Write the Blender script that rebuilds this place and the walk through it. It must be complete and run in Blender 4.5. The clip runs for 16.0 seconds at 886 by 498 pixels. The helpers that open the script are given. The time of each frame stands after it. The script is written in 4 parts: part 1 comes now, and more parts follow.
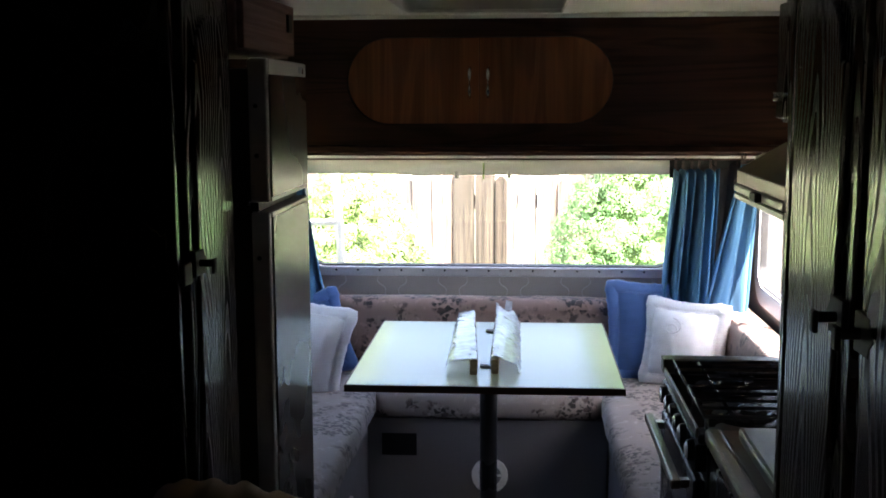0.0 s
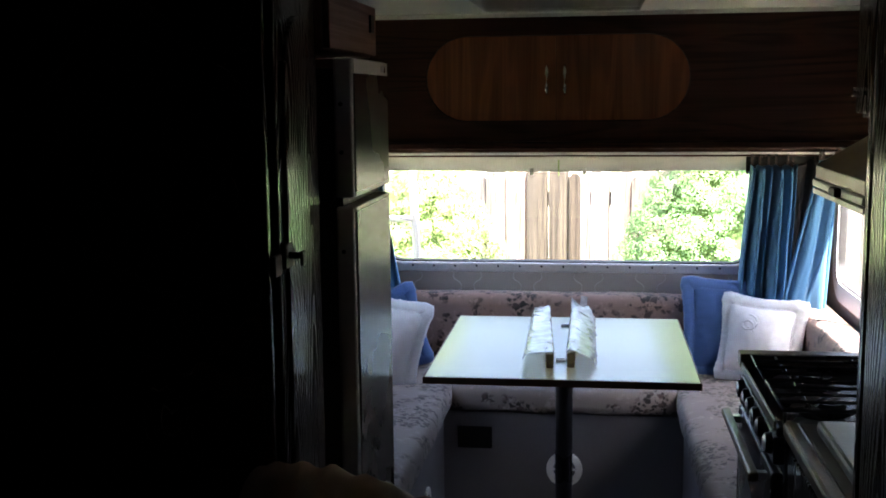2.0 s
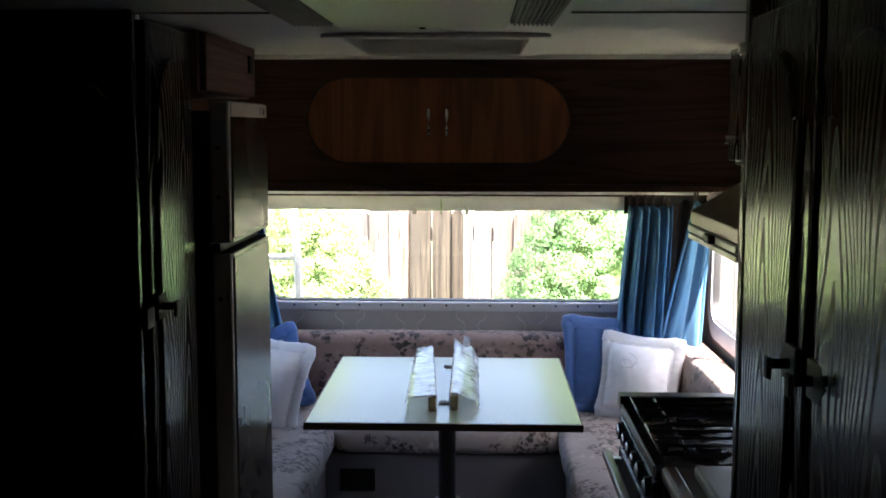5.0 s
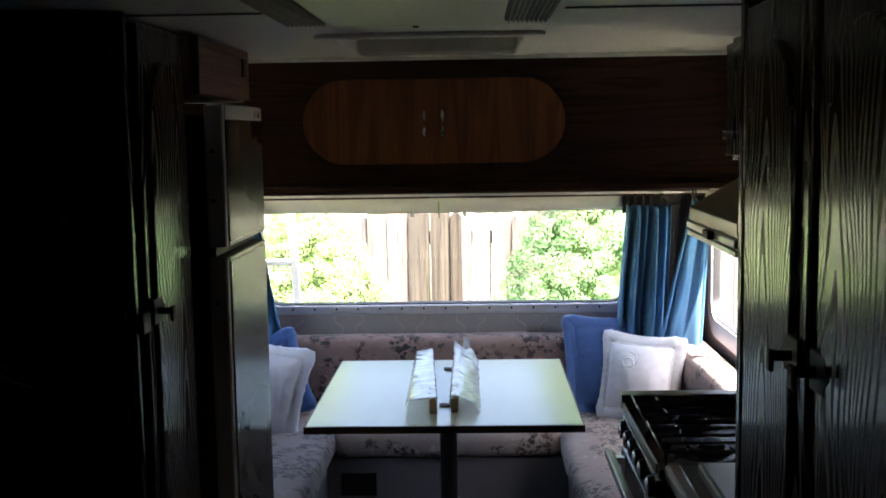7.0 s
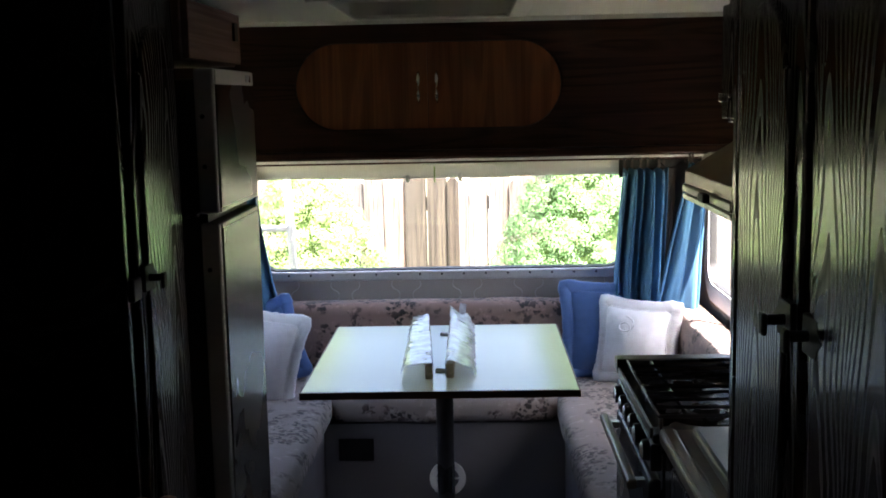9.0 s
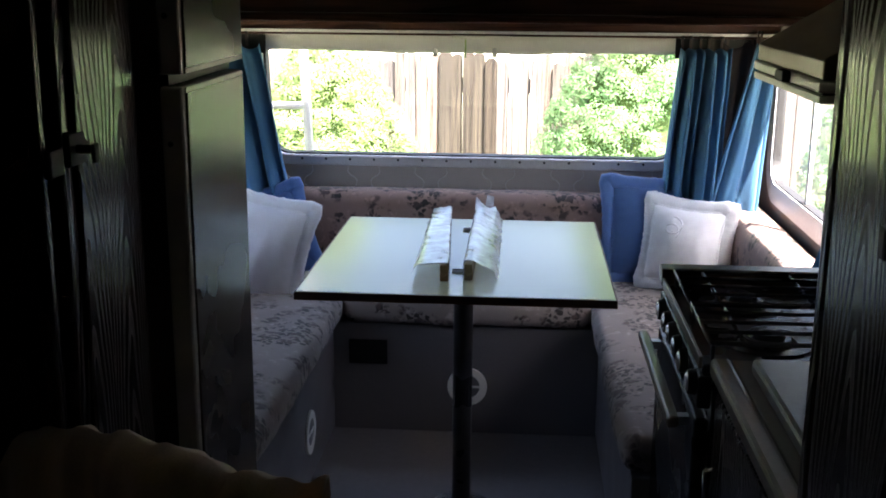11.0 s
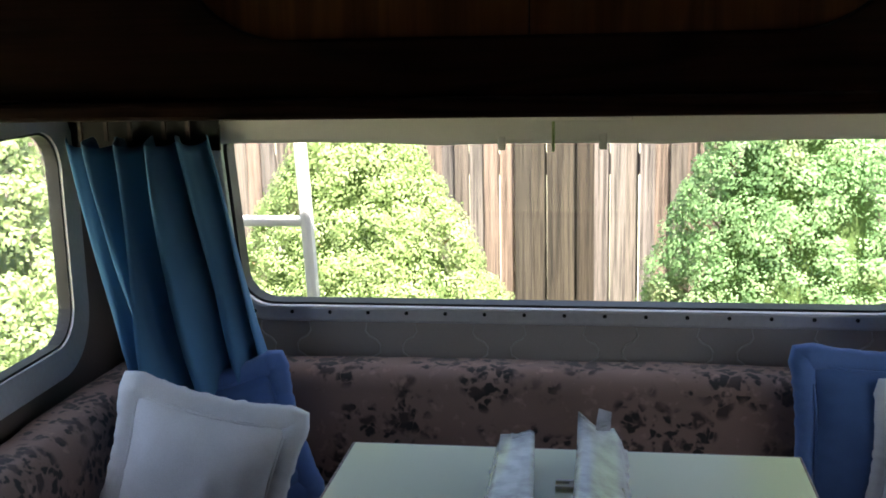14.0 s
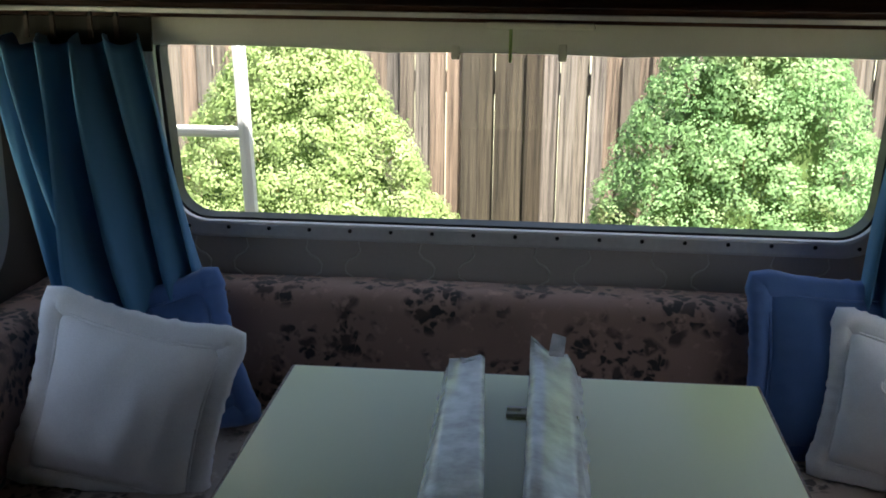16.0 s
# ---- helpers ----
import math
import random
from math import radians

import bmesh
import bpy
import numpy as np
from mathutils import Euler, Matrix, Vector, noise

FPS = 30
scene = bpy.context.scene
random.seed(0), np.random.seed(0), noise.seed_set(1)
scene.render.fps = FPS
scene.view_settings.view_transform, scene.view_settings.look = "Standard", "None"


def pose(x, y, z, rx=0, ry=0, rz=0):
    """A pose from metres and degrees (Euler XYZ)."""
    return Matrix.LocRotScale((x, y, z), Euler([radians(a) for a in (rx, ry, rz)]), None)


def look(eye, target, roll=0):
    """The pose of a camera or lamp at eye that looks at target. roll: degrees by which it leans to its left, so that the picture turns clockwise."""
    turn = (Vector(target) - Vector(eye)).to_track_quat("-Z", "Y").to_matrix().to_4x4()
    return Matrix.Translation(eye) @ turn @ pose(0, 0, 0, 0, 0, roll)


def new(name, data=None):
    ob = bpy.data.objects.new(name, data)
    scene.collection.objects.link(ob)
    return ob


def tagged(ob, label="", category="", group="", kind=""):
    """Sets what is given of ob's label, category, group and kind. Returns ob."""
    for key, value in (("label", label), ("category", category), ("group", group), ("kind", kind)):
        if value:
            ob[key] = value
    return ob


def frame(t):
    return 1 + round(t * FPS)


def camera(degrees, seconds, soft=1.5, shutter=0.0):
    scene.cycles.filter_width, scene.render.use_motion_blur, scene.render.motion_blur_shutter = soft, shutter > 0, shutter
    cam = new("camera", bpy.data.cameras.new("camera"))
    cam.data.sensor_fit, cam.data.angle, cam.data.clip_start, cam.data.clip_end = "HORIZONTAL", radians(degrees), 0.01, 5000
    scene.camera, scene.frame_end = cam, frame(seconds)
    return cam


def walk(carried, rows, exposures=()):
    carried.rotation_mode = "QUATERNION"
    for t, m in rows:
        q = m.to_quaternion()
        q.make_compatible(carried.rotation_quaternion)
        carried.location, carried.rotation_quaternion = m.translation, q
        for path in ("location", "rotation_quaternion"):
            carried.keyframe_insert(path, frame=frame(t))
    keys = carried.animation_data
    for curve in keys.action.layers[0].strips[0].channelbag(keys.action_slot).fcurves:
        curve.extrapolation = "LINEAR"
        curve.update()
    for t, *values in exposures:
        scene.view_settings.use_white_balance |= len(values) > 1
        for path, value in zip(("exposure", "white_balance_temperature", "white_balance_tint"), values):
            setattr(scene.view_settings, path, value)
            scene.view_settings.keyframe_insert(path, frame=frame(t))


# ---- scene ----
cam = camera(44.4, 16.0, soft=1.8)
PATH = [
    (0, (0.576, 0.086, 1.567), (0.43, 2.061, 1.29), -0.2),
    (0.5, (0.565, 0.06, 1.569), (0.443, 2.038, 1.3), 0.7),
    (1, (0.57, 0.049, 1.568), (0.388, 2.012, 1.232), 0.6),
    (1.5, (0.549, 0.029, 1.561), (0.294, 1.99, 1.266), 0.6),
    (2, (0.56, 0.028, 1.565), (0.286, 1.989, 1.286), -0.6),
    (2.5, (0.554, 0.011, 1.582), (0.286, 1.978, 1.34), -1.0),
    (3, (0.567, 0.025, 1.577), (0.31, 1.992, 1.322), -1.7),
    (3.5, (0.562, 0.031, 1.576), (0.296, 1.999, 1.342), -1.8),
    (4, (0.567, 0.056, 1.578), (0.386, 2.035, 1.353), -1.9),
    (4.5, (0.565, 0.06, 1.596), (0.455, 2.046, 1.386), 0.2),
    (4.7, (0.565, 0.059, 1.599), (0.495, 2.045, 1.373), 0.2),
    (6.8, (0.554, 0.097, 1.574), (0.506, 2.085, 1.357), -0.2),
    (7, (0.567, 0.075, 1.585), (0.506, 2.062, 1.369), -0.9),
    (7.5, (0.567, 0.084, 1.579), (0.469, 2.068, 1.348), -1.5),
    (8, (0.573, 0.087, 1.589), (0.489, 2.069, 1.334), -1.9),
    (8.5, (0.565, 0.098, 1.577), (0.499, 2.081, 1.325), -1.3),
    (9, (0.578, 0.09, 1.582), (0.518, 2.07, 1.303), -1.2),
    (9.2, (0.571, 0.09, 1.575), (0.534, 2.066, 1.272), 0.1),
    (11.3, (0.629, 0.654, 1.497), (0.485, 2.59, 1.014), 0.4),
    (11.5, (0.598, 0.76, 1.494), (0.478, 2.714, 1.085), 0.8),
    (12, (0.554, 1.077, 1.494), (0.483, 3.012, 0.99), 0.9),
    (12.5, (0.571, 1.463, 1.46), (0.454, 3.408, 1.01), 1.3),
    (13, (0.565, 1.751, 1.45), (0.424, 3.681, 0.946), 0.4),
    (13.5, (0.526, 1.966, 1.472), (0.344, 3.909, 1.035), -0.3),
    (14, (0.528, 2.085, 1.5), (0.233, 4.023, 1.102), -1.3),
    (14.5, (0.534, 2.14, 1.471), (0.258, 4.06, 0.984), 0.0),
    (15, (0.506, 2.16, 1.467), (0.281, 4.088, 0.984), 0.4),
    (15.5, (0.494, 2.178, 1.46), (0.298, 4.099, 0.939), 0.6),
    (16, (0.494, 2.189, 1.46), (0.316, 4.109, 0.926), 0.7),
]
EXPOSURES = [(0.0, 4.0, 6450, 20), (4.5, 3.78, 6450, 20), (9.0, 3.78, 6450, 20), (11.3, 3.55, 6500, 20), (12.5, 3.33, 6650, 20), (13.5, 2.9, 6700, 17), (14.5, 2.42, 6750, 13), (16.0, 2.2, 6750, 11)]
walk(cam, [(t, look(eye, target, roll)) for t, eye, target, roll in PATH], EXPOSURES)

# ---- light ----
SUN_EL, SUN_ROT = 65.0, 145.0
world = bpy.data.worlds.new("sky")
scene.world = world
world.use_nodes = True
wn = world.node_tree.nodes
sky = wn.new("ShaderNodeTexSky")
sky.sky_type, sky.sun_disc = "NISHITA", False
sky.sun_elevation, sky.sun_rotation = radians(SUN_EL), radians(SUN_ROT)
sky.air_density, sky.dust_density, sky.ozone_density = 0.9, 3.5, 0.5
wn["Background"].inputs[1].default_value = 0.10
world.node_tree.links.new(sky.outputs[0], wn["Background"].inputs[0])
sun_data = bpy.data.lights.new("sun", "SUN")
sun_data.energy, sun_data.angle, sun_data.color = 5.0, radians(0.6), (1.0, 0.95, 0.87)
sun = new("sun", sun_data)
sd = Vector((math.sin(radians(SUN_ROT)) * math.cos(radians(SUN_EL)), math.cos(radians(SUN_ROT)) * math.cos(radians(SUN_EL)), math.sin(radians(SUN_EL))))
sun.matrix_world = look(sd * 20, (0, 0, 0))


# ---- materials ----
def nodes_of(name):
    m = bpy.data.materials.new(name)
    m.use_nodes = True
    nt = m.node_tree
    return m, nt, nt.nodes["Principled BSDF"]


def coords(nt, scale=(1, 1, 1), source="Object"):
    tc, mp = nt.nodes.new("ShaderNodeTexCoord"), nt.nodes.new("ShaderNodeMapping")
    mp.inputs["Scale"].default_value = scale
    nt.links.new(tc.outputs[source], mp.inputs[0])
    return mp.outputs[0]


def noise_tex(nt, vec, scale, detail=4.0, rough=0.55, distort=0.0):
    n = nt.nodes.new("ShaderNodeTexNoise")
    n.inputs["Scale"].default_value, n.inputs["Detail"].default_value = scale, detail
    n.inputs["Roughness"].default_value, n.inputs["Distortion"].default_value = rough, distort
    nt.links.new(vec, n.inputs["Vector"])
    return n.outputs["Fac"]


def ramp(nt, fac, stops):
    r = nt.nodes.new("ShaderNodeValToRGB")
    while len(r.color_ramp.elements) < len(stops):
        r.color_ramp.elements.new(0.5)
    for e, (p, c) in zip(r.color_ramp.elements, stops):
        e.position, e.color = p, (*c, 1) if len(c) == 3 else c
    nt.links.new(fac, r.inputs[0])
    return r.outputs[0]


def mixed(nt, fac, a, b, mode="MIX"):
    m = nt.nodes.new("ShaderNodeMix")
    m.data_type, m.blend_type = "RGBA", mode
    for sock, v in ((m.inputs[0], fac), (m.inputs[6], a), (m.inputs[7], b)):
        if isinstance(v, (int, float)):
            sock.default_value = v
        elif isinstance(v, tuple):
            sock.default_value = (*v, 1)
        else:
            nt.links.new(v, sock)
    return m.outputs[2]


def bump(nt, bsdf, height, strength=0.3, dist=0.002):
    b = nt.nodes.new("ShaderNodeBump")
    b.inputs["Strength"].default_value, b.inputs["Distance"].default_value = strength, dist
    nt.links.new(height, b.inputs["Height"])
    nt.links.new(b.outputs[0], bsdf.inputs["Normal"])


def surface(name, color, rough=0.5, metal=0.0, vary=0.15, grain=60.0, stain=3.0, relief=0.15, coat=0.0, spec=0.5, source="Object", uneven=0.07):
    """A plain surface with fine grain, broad stains and slight relief."""
    m, nt, b = nodes_of(name)
    v = coords(nt, source=source)
    fine, broad = noise_tex(nt, v, grain), noise_tex(nt, v, stain, 3)
    dark = tuple(c * (1 - vary) for c in color)
    light = tuple(min(1, c * (1 + vary * 0.6)) for c in color)
    c1 = ramp(nt, fine, [(0.3, dark), (0.7, light)])
    c2 = ramp(nt, broad, [(0.3, dark), (0.7, light)])
    nt.links.new(mixed(nt, 0.5, c1, c2), b.inputs["Base Color"])
    rr = ramp(nt, broad, [(0.3, (max(0.02, rough - uneven),) * 3), (0.7, (min(1, rough + uneven),) * 3)])
    nt.links.new(rr, b.inputs["Roughness"])
    b.inputs["Metallic"].default_value, b.inputs["Coat Weight"].default_value = metal, coat
    b.inputs["Specular IOR Level"].default_value = spec
    if relief:
        bump(nt, b, fine, relief)
    return m


def wood(name, dark, light, axis="z", rough=0.4, fine=1.0, coat=0.15, figure=1.0, arch=0.0, pore=0.35):
    """Wood with long grain along an axis, cathedral figure and pores."""
    m, nt, b = nodes_of(name)
    k = {"x": (0.9, 11, 11), "y": (11, 0.9, 11), "z": (11, 11, 0.9)}[axis]
    v = coords(nt, k)
    broad = noise_tex(nt, v, 0.8, 2, 0.5, 0.6)
    rings = nt.nodes.new("ShaderNodeMath")
    rings.operation = "MULTIPLY"
    rings.inputs[1].default_value = 9.0 * figure
    nt.links.new(broad, rings.inputs[0])
    if arch:
        # nested arches: height plus the square of the distance from each board's heart
        sep = nt.nodes.new("ShaderNodeSeparateXYZ")
        nt.links.new(coords(nt), sep.inputs[0])

        def calc(op, a, b_val):
            n = nt.nodes.new("ShaderNodeMath")
            n.operation = op
            for k, val in enumerate((a, b_val)):
                if isinstance(val, (int, float)):
                    n.inputs[k].default_value = val
                else:
                    nt.links.new(val, n.inputs[k])
            return n.outputs[0]

        heart = calc("PINGPONG", calc("ADD", sep.outputs[1], calc("MULTIPLY", noise_tex(nt, coords(nt, (1, 1, 1)), 2.5, 1), 0.12)), arch)
        curve = calc("MULTIPLY", calc("POWER", heart, 1.6), 4.6 / arch ** 1.6)
        rise = calc("MULTIPLY", sep.outputs[2], 6.5)
        wob = calc("MULTIPLY", noise_tex(nt, coords(nt, (14, 14, 2)), 1.0, 3), 1.6)
        nt.links.new(calc("ADD", calc("ADD", curve, rise), wob), rings.inputs[0])
        rings.inputs[1].default_value = 1.0
    fr = nt.nodes.new("ShaderNodeMath")
    fr.operation = "PINGPONG"
    fr.inputs[1].default_value = 0.5
    nt.links.new(rings.outputs[0], fr.inputs[0])
    k2 = {"x": (2, 160, 160), "y": (160, 2, 160), "z": (160, 160, 2)}[axis]
    pores = noise_tex(nt, coords(nt, k2), 1.0 * fine, 3, 0.6)
    c1 = ramp(nt, fr.outputs[0], [(0.0, dark), (0.14, tuple(c * 0.55 for c in light)), (0.3, light), (0.5, tuple(c * 0.8 for c in light))])
    c2 = ramp(nt, pores, [(0.35, dark), (0.6, light)])
    nt.links.new(mixed(nt, pore, c1, c2), b.inputs["Base Color"])
    b.inputs["Roughness"].default_value, b.inputs["Coat Weight"].default_value = rough, coat
    b.inputs["Coat Roughness"].default_value = 0.25
    shine = mixed(nt, pore + 0.05, ramp(nt, fr.outputs[0], [(0.0, (rough + 0.45,) * 3), (0.2, (rough + 0.12,) * 3), (0.4, (rough,) * 3)]), ramp(nt, pores, [(0.35, (rough + 0.35,) * 3), (0.6, (rough,) * 3)]))
    nt.links.new(shine, b.inputs["Roughness"])
    bump(nt, b, pores, pore, 0.001)
    return m


def floral(name, base, dark, sprig, cell=62, reach=0.46, source="Object"):
    """Printed upholstery: a dusky pink ground with dark sprays of flowers and leaves."""
    m, nt, b = nodes_of(name)
    v = coords(nt, source=source)
    add = nt.nodes.new("ShaderNodeMixRGB")
    add.inputs[0].default_value = 0.05
    nt.links.new(v, add.inputs[1])
    wn2 = nt.nodes.new("ShaderNodeTexNoise")
    wn2.inputs["Scale"].default_value = 30
    nt.links.new(v, wn2.inputs["Vector"])
    nt.links.new(wn2.outputs["Color"], add.inputs[2])

    def cells(scale, lo, hi):
        vo = nt.nodes.new("ShaderNodeTexVoronoi")
        vo.inputs["Scale"].default_value = scale
        nt.links.new(add.outputs[0], vo.inputs["Vector"])
        return ramp(nt, vo.outputs["Distance"], [(lo, (1, 1, 1)), (hi, (0, 0, 0))])

    big = nt.nodes.new("ShaderNodeMixRGB")
    big.inputs[0].default_value = 0.1
    wide = nt.nodes.new("ShaderNodeTexNoise")
    wide.inputs["Scale"].default_value = 14
    nt.links.new(v, wide.inputs["Vector"])
    nt.links.new(v, big.inputs[1])
    nt.links.new(wide.outputs["Color"], big.inputs[2])
    vb = nt.nodes.new("ShaderNodeTexVoronoi")
    vb.inputs["Scale"].default_value = 7.5
    vb.inputs["Randomness"].default_value = 0.7
    nt.links.new(big.outputs[0], vb.inputs["Vector"])
    patches = ramp(nt, vb.outputs["Distance"], [(reach, (1, 1, 1)), (reach + 0.12, (0, 0, 0))])
    petals, sprigs = cells(cell, 0.36, 0.52), cells(cell * 0.55, 0.26, 0.42)
    petals = mixed(nt, 1.0, petals, patches, "MULTIPLY")
    sprigs = mixed(nt, 1.0, sprigs, patches, "MULTIPLY")
    ground = ramp(nt, noise_tex(nt, v, 5, 3), [(0.35, tuple(c * 0.82 for c in base)), (0.65, base)])
    c = mixed(nt, petals, ground, dark)
    c = mixed(nt, sprigs, c, sprig)
    pale = ramp(nt, noise_tex(nt, v, 34, 2), [(0.6, (0, 0, 0)), (0.74, (1, 1, 1))])
    c = mixed(nt, pale, c, tuple(min(1, k * 1.35) for k in base))
    nt.links.new(c, b.inputs["Base Color"])
    b.inputs["Roughness"].default_value = 0.85
    b.inputs["Sheen Weight"].default_value = 0.2
    bump(nt, b, noise_tex(nt, v, 260, 2), 0.4, 0.001)
    return m


def fabric(name, color, weave=500.0, vary=0.12, sheen=0.2, translucent=0.0):
    m, nt, b = nodes_of(name)
    v = coords(nt)
    dark, light = tuple(c * (1 - vary) for c in color), tuple(min(1, c * (1 + vary)) for c in color)
    c = mixed(nt, 0.5, ramp(nt, noise_tex(nt, v, 8, 4), [(0.3, dark), (0.7, light)]), ramp(nt, noise_tex(nt, v, weave, 2), [(0.3, dark), (0.7, light)]))
    nt.links.new(c, b.inputs["Base Color"])
    b.inputs["Roughness"].default_value, b.inputs["Sheen Weight"].default_value = 0.9, sheen
    bump(nt, b, noise_tex(nt, v, weave, 2), 0.3, 0.001)
    if translucent:
        tr, mx = nt.nodes.new("ShaderNodeBsdfTranslucent"), nt.nodes.new("ShaderNodeMixShader")
        mx.inputs[0].default_value = translucent
        nt.links.new(c, tr.inputs[0])
        nt.links.new(b.outputs[0], mx.inputs[1])
        nt.links.new(tr.outputs[0], mx.inputs[2])
        nt.links.new(mx.outputs[0], nt.nodes["Material Output"].inputs[0])
    return m


def pane_glass(name, dust=0.0):
    m, nt, b = nodes_of(name)
    tr, gl, mx, lw = (nt.nodes.new(k) for k in ("ShaderNodeBsdfTransparent", "ShaderNodeBsdfGlossy", "ShaderNodeMixShader", "ShaderNodeLayerWeight"))
    tr.inputs[0].default_value = (0.95, 0.97, 0.955, 1)
    gl.inputs["Roughness"].default_value = 0.02
    lw.inputs[0].default_value = 0.2
    gloss = ramp(nt, lw.outputs["Facing"], [(0.0, (0.02,) * 3), (0.7, (0.05,) * 3), (1.0, (0.5,) * 3)])
    nt.links.new(gloss, mx.inputs[0])
    nt.links.new(tr.outputs[0], mx.inputs[1])
    nt.links.new(gl.outputs[0], mx.inputs[2])
    last = mx.outputs[0]
    if dust:
        haze, veil = nt.nodes.new("ShaderNodeBsdfTranslucent"), nt.nodes.new("ShaderNodeMixShader")
        haze.inputs[0].default_value = (0.8, 0.82, 0.82, 1)
        amount = ramp(nt, noise_tex(nt, coords(nt), 5, 5, 0.65), [(0.3, (dust * 0.6,) * 3), (0.7, (dust,) * 3)])
        nt.links.new(amount, veil.inputs[0])
        nt.links.new(last, veil.inputs[1])
        nt.links.new(haze.outputs[0], veil.inputs[2])
        last = veil.outputs[0]
    nt.links.new(last, nt.nodes["Material Output"].inputs[0])
    return m


def film_sheet(name):
    """Thin milky plastic film, half seen through, with sharp gloss on its creases."""
    m, nt, b = nodes_of(name)
    v = coords(nt)
    b.inputs["Base Color"].default_value = (0.82, 0.84, 0.87, 1)
    b.inputs["Roughness"].default_value, b.inputs["Specular IOR Level"].default_value = 0.16, 0.7
    bump(nt, b, noise_tex(nt, coords(nt, (70, 22, 70)), 1.0, 4, 0.6, 0.8), 0.18, 0.003)
    tr, mx = nt.nodes.new("ShaderNodeBsdfTransparent"), nt.nodes.new("ShaderNodeMixShader")
    see = ramp(nt, noise_tex(nt, v, 28, 3), [(0.35, (0.32,) * 3), (0.65, (0.62,) * 3)])
    nt.links.new(see, mx.inputs[0])
    nt.links.new(b.outputs[0], mx.inputs[1])
    nt.links.new(tr.outputs[0], mx.inputs[2])
    nt.links.new(mx.outputs[0], nt.nodes["Material Output"].inputs[0])
    return m


def leafy(name, a, b_col, c_col, dry=0.0):
    m, nt, b = nodes_of(name)
    g = nt.nodes.new("ShaderNodeNewGeometry")
    v = coords(nt)
    c1 = ramp(nt, g.outputs["Random Per Island"], [(0.0, a), (0.55, b_col), (1.0, c_col)])
    c2 = ramp(nt, noise_tex(nt, v, 9, 4), [(0.32, a), (0.68, c_col)])
    c = mixed(nt, 0.7, c1, c2)
    if dry:
        spots = ramp(nt, noise_tex(nt, v, 2.6, 4, 0.65), [(0.54, (0, 0, 0)), (0.7, (dry,) * 3)])
        c = mixed(nt, spots, c, (0.5, 0.38, 0.24))
    nt.links.new(c, b.inputs["Base Color"])
    b.inputs["Roughness"].default_value = 0.6
    tr, mx = nt.nodes.new("ShaderNodeBsdfTranslucent"), nt.nodes.new("ShaderNodeMixShader")
    mx.inputs[0].default_value = 0.5
    nt.links.new(c, tr.inputs[0])
    nt.links.new(b.outputs[0], mx.inputs[1])
    nt.links.new(tr.outputs[0], mx.inputs[2])
    nt.links.new(mx.outputs[0], nt.nodes["Material Output"].inputs[0])
    return m


def fence_wood(name, tone):
    m, nt, b = nodes_of(name)
    oi = nt.nodes.new("ShaderNodeObjectInfo")
    v = coords(nt, (60, 60, 1.3))
    off = nt.nodes.new("ShaderNodeVectorMath")
    off.operation = "ADD"
    sc = nt.nodes.new("ShaderNodeMath")
    sc.operation = "MULTIPLY"
    sc.inputs[1].default_value = 57.0
    nt.links.new(oi.outputs["Random"], sc.inputs[0])
    nt.links.new(v, off.inputs[0])
    nt.links.new(sc.outputs[0], off.inputs[1])
    streak = noise_tex(nt, off.outputs[0], 1.2, 5, 0.65, 0.4)
    fine = noise_tex(nt, off.outputs[0], 5, 4, 0.7)
    c = ramp(nt, streak, [(0.4, tuple(k * 0.16 for k in tone)), (0.47, tuple(k * 0.55 for k in tone)), (0.58, tone)])
    c = mixed(nt, 0.35, c, ramp(nt, fine, [(0.42, tuple(k * 0.3 for k in tone)), (0.56, tuple(min(1, k * 1.15) for k in tone))]))
    tint = ramp(nt, oi.outputs["Random"], [(0.0, (0.45, 0.44, 0.45)), (0.25, (1.0, 0.95, 0.9)), (0.5, (0.6, 0.55, 0.5)), (0.75, (1.0, 0.8, 0.68)), (1.0, (0.78, 0.78, 0.8))])
    c = mixed(nt, 1.0, c, tint, "MULTIPLY")
    nt.links.new(c, b.inputs["Base Color"])
    b.inputs["Roughness"].default_value = 0.85
    bump(nt, b, fine, 0.6, 0.004)
    return m


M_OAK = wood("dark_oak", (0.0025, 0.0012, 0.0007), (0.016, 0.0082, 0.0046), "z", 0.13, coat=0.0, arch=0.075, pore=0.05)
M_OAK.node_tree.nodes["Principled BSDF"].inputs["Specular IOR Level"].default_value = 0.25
M_DARK = wood("dark_walnut_panel", (0.02, 0.0072, 0.0042), (0.066, 0.024, 0.014), "x", 0.42, coat=0.0)
M_DARK.node_tree.nodes["Principled BSDF"].inputs["Specular IOR Level"].default_value = 0.25
M_DOOR = wood("warm_teak", (0.16, 0.05, 0.014), (0.29, 0.1, 0.03), "z", 0.45, figure=0.5)
M_TOPCAB = wood("red_brown_laminate", (0.12, 0.06, 0.045), (0.2, 0.105, 0.078), "y", 0.5, figure=0.5)
M_FRIDGE = surface("brown_fridge_panel", (0.04, 0.03, 0.022), 0.27, 0.0, 0.1, 90, 3, 0.05, 0.0, 0.32, uneven=0.02)
M_FRIDGE_TRIM = surface("fridge_metal_trim", (0.46, 0.44, 0.41), 0.4, 0.3, 0.1, 80, 5, 0.05)
M_BODY = surface("fridge_body_brown", (0.03, 0.022, 0.018), 0.45, 0.0, 0.15)
M_WHITE = surface("cream_plastic", (0.74, 0.72, 0.65), 0.4, 0.0, 0.06, 80, 3, 0.05)
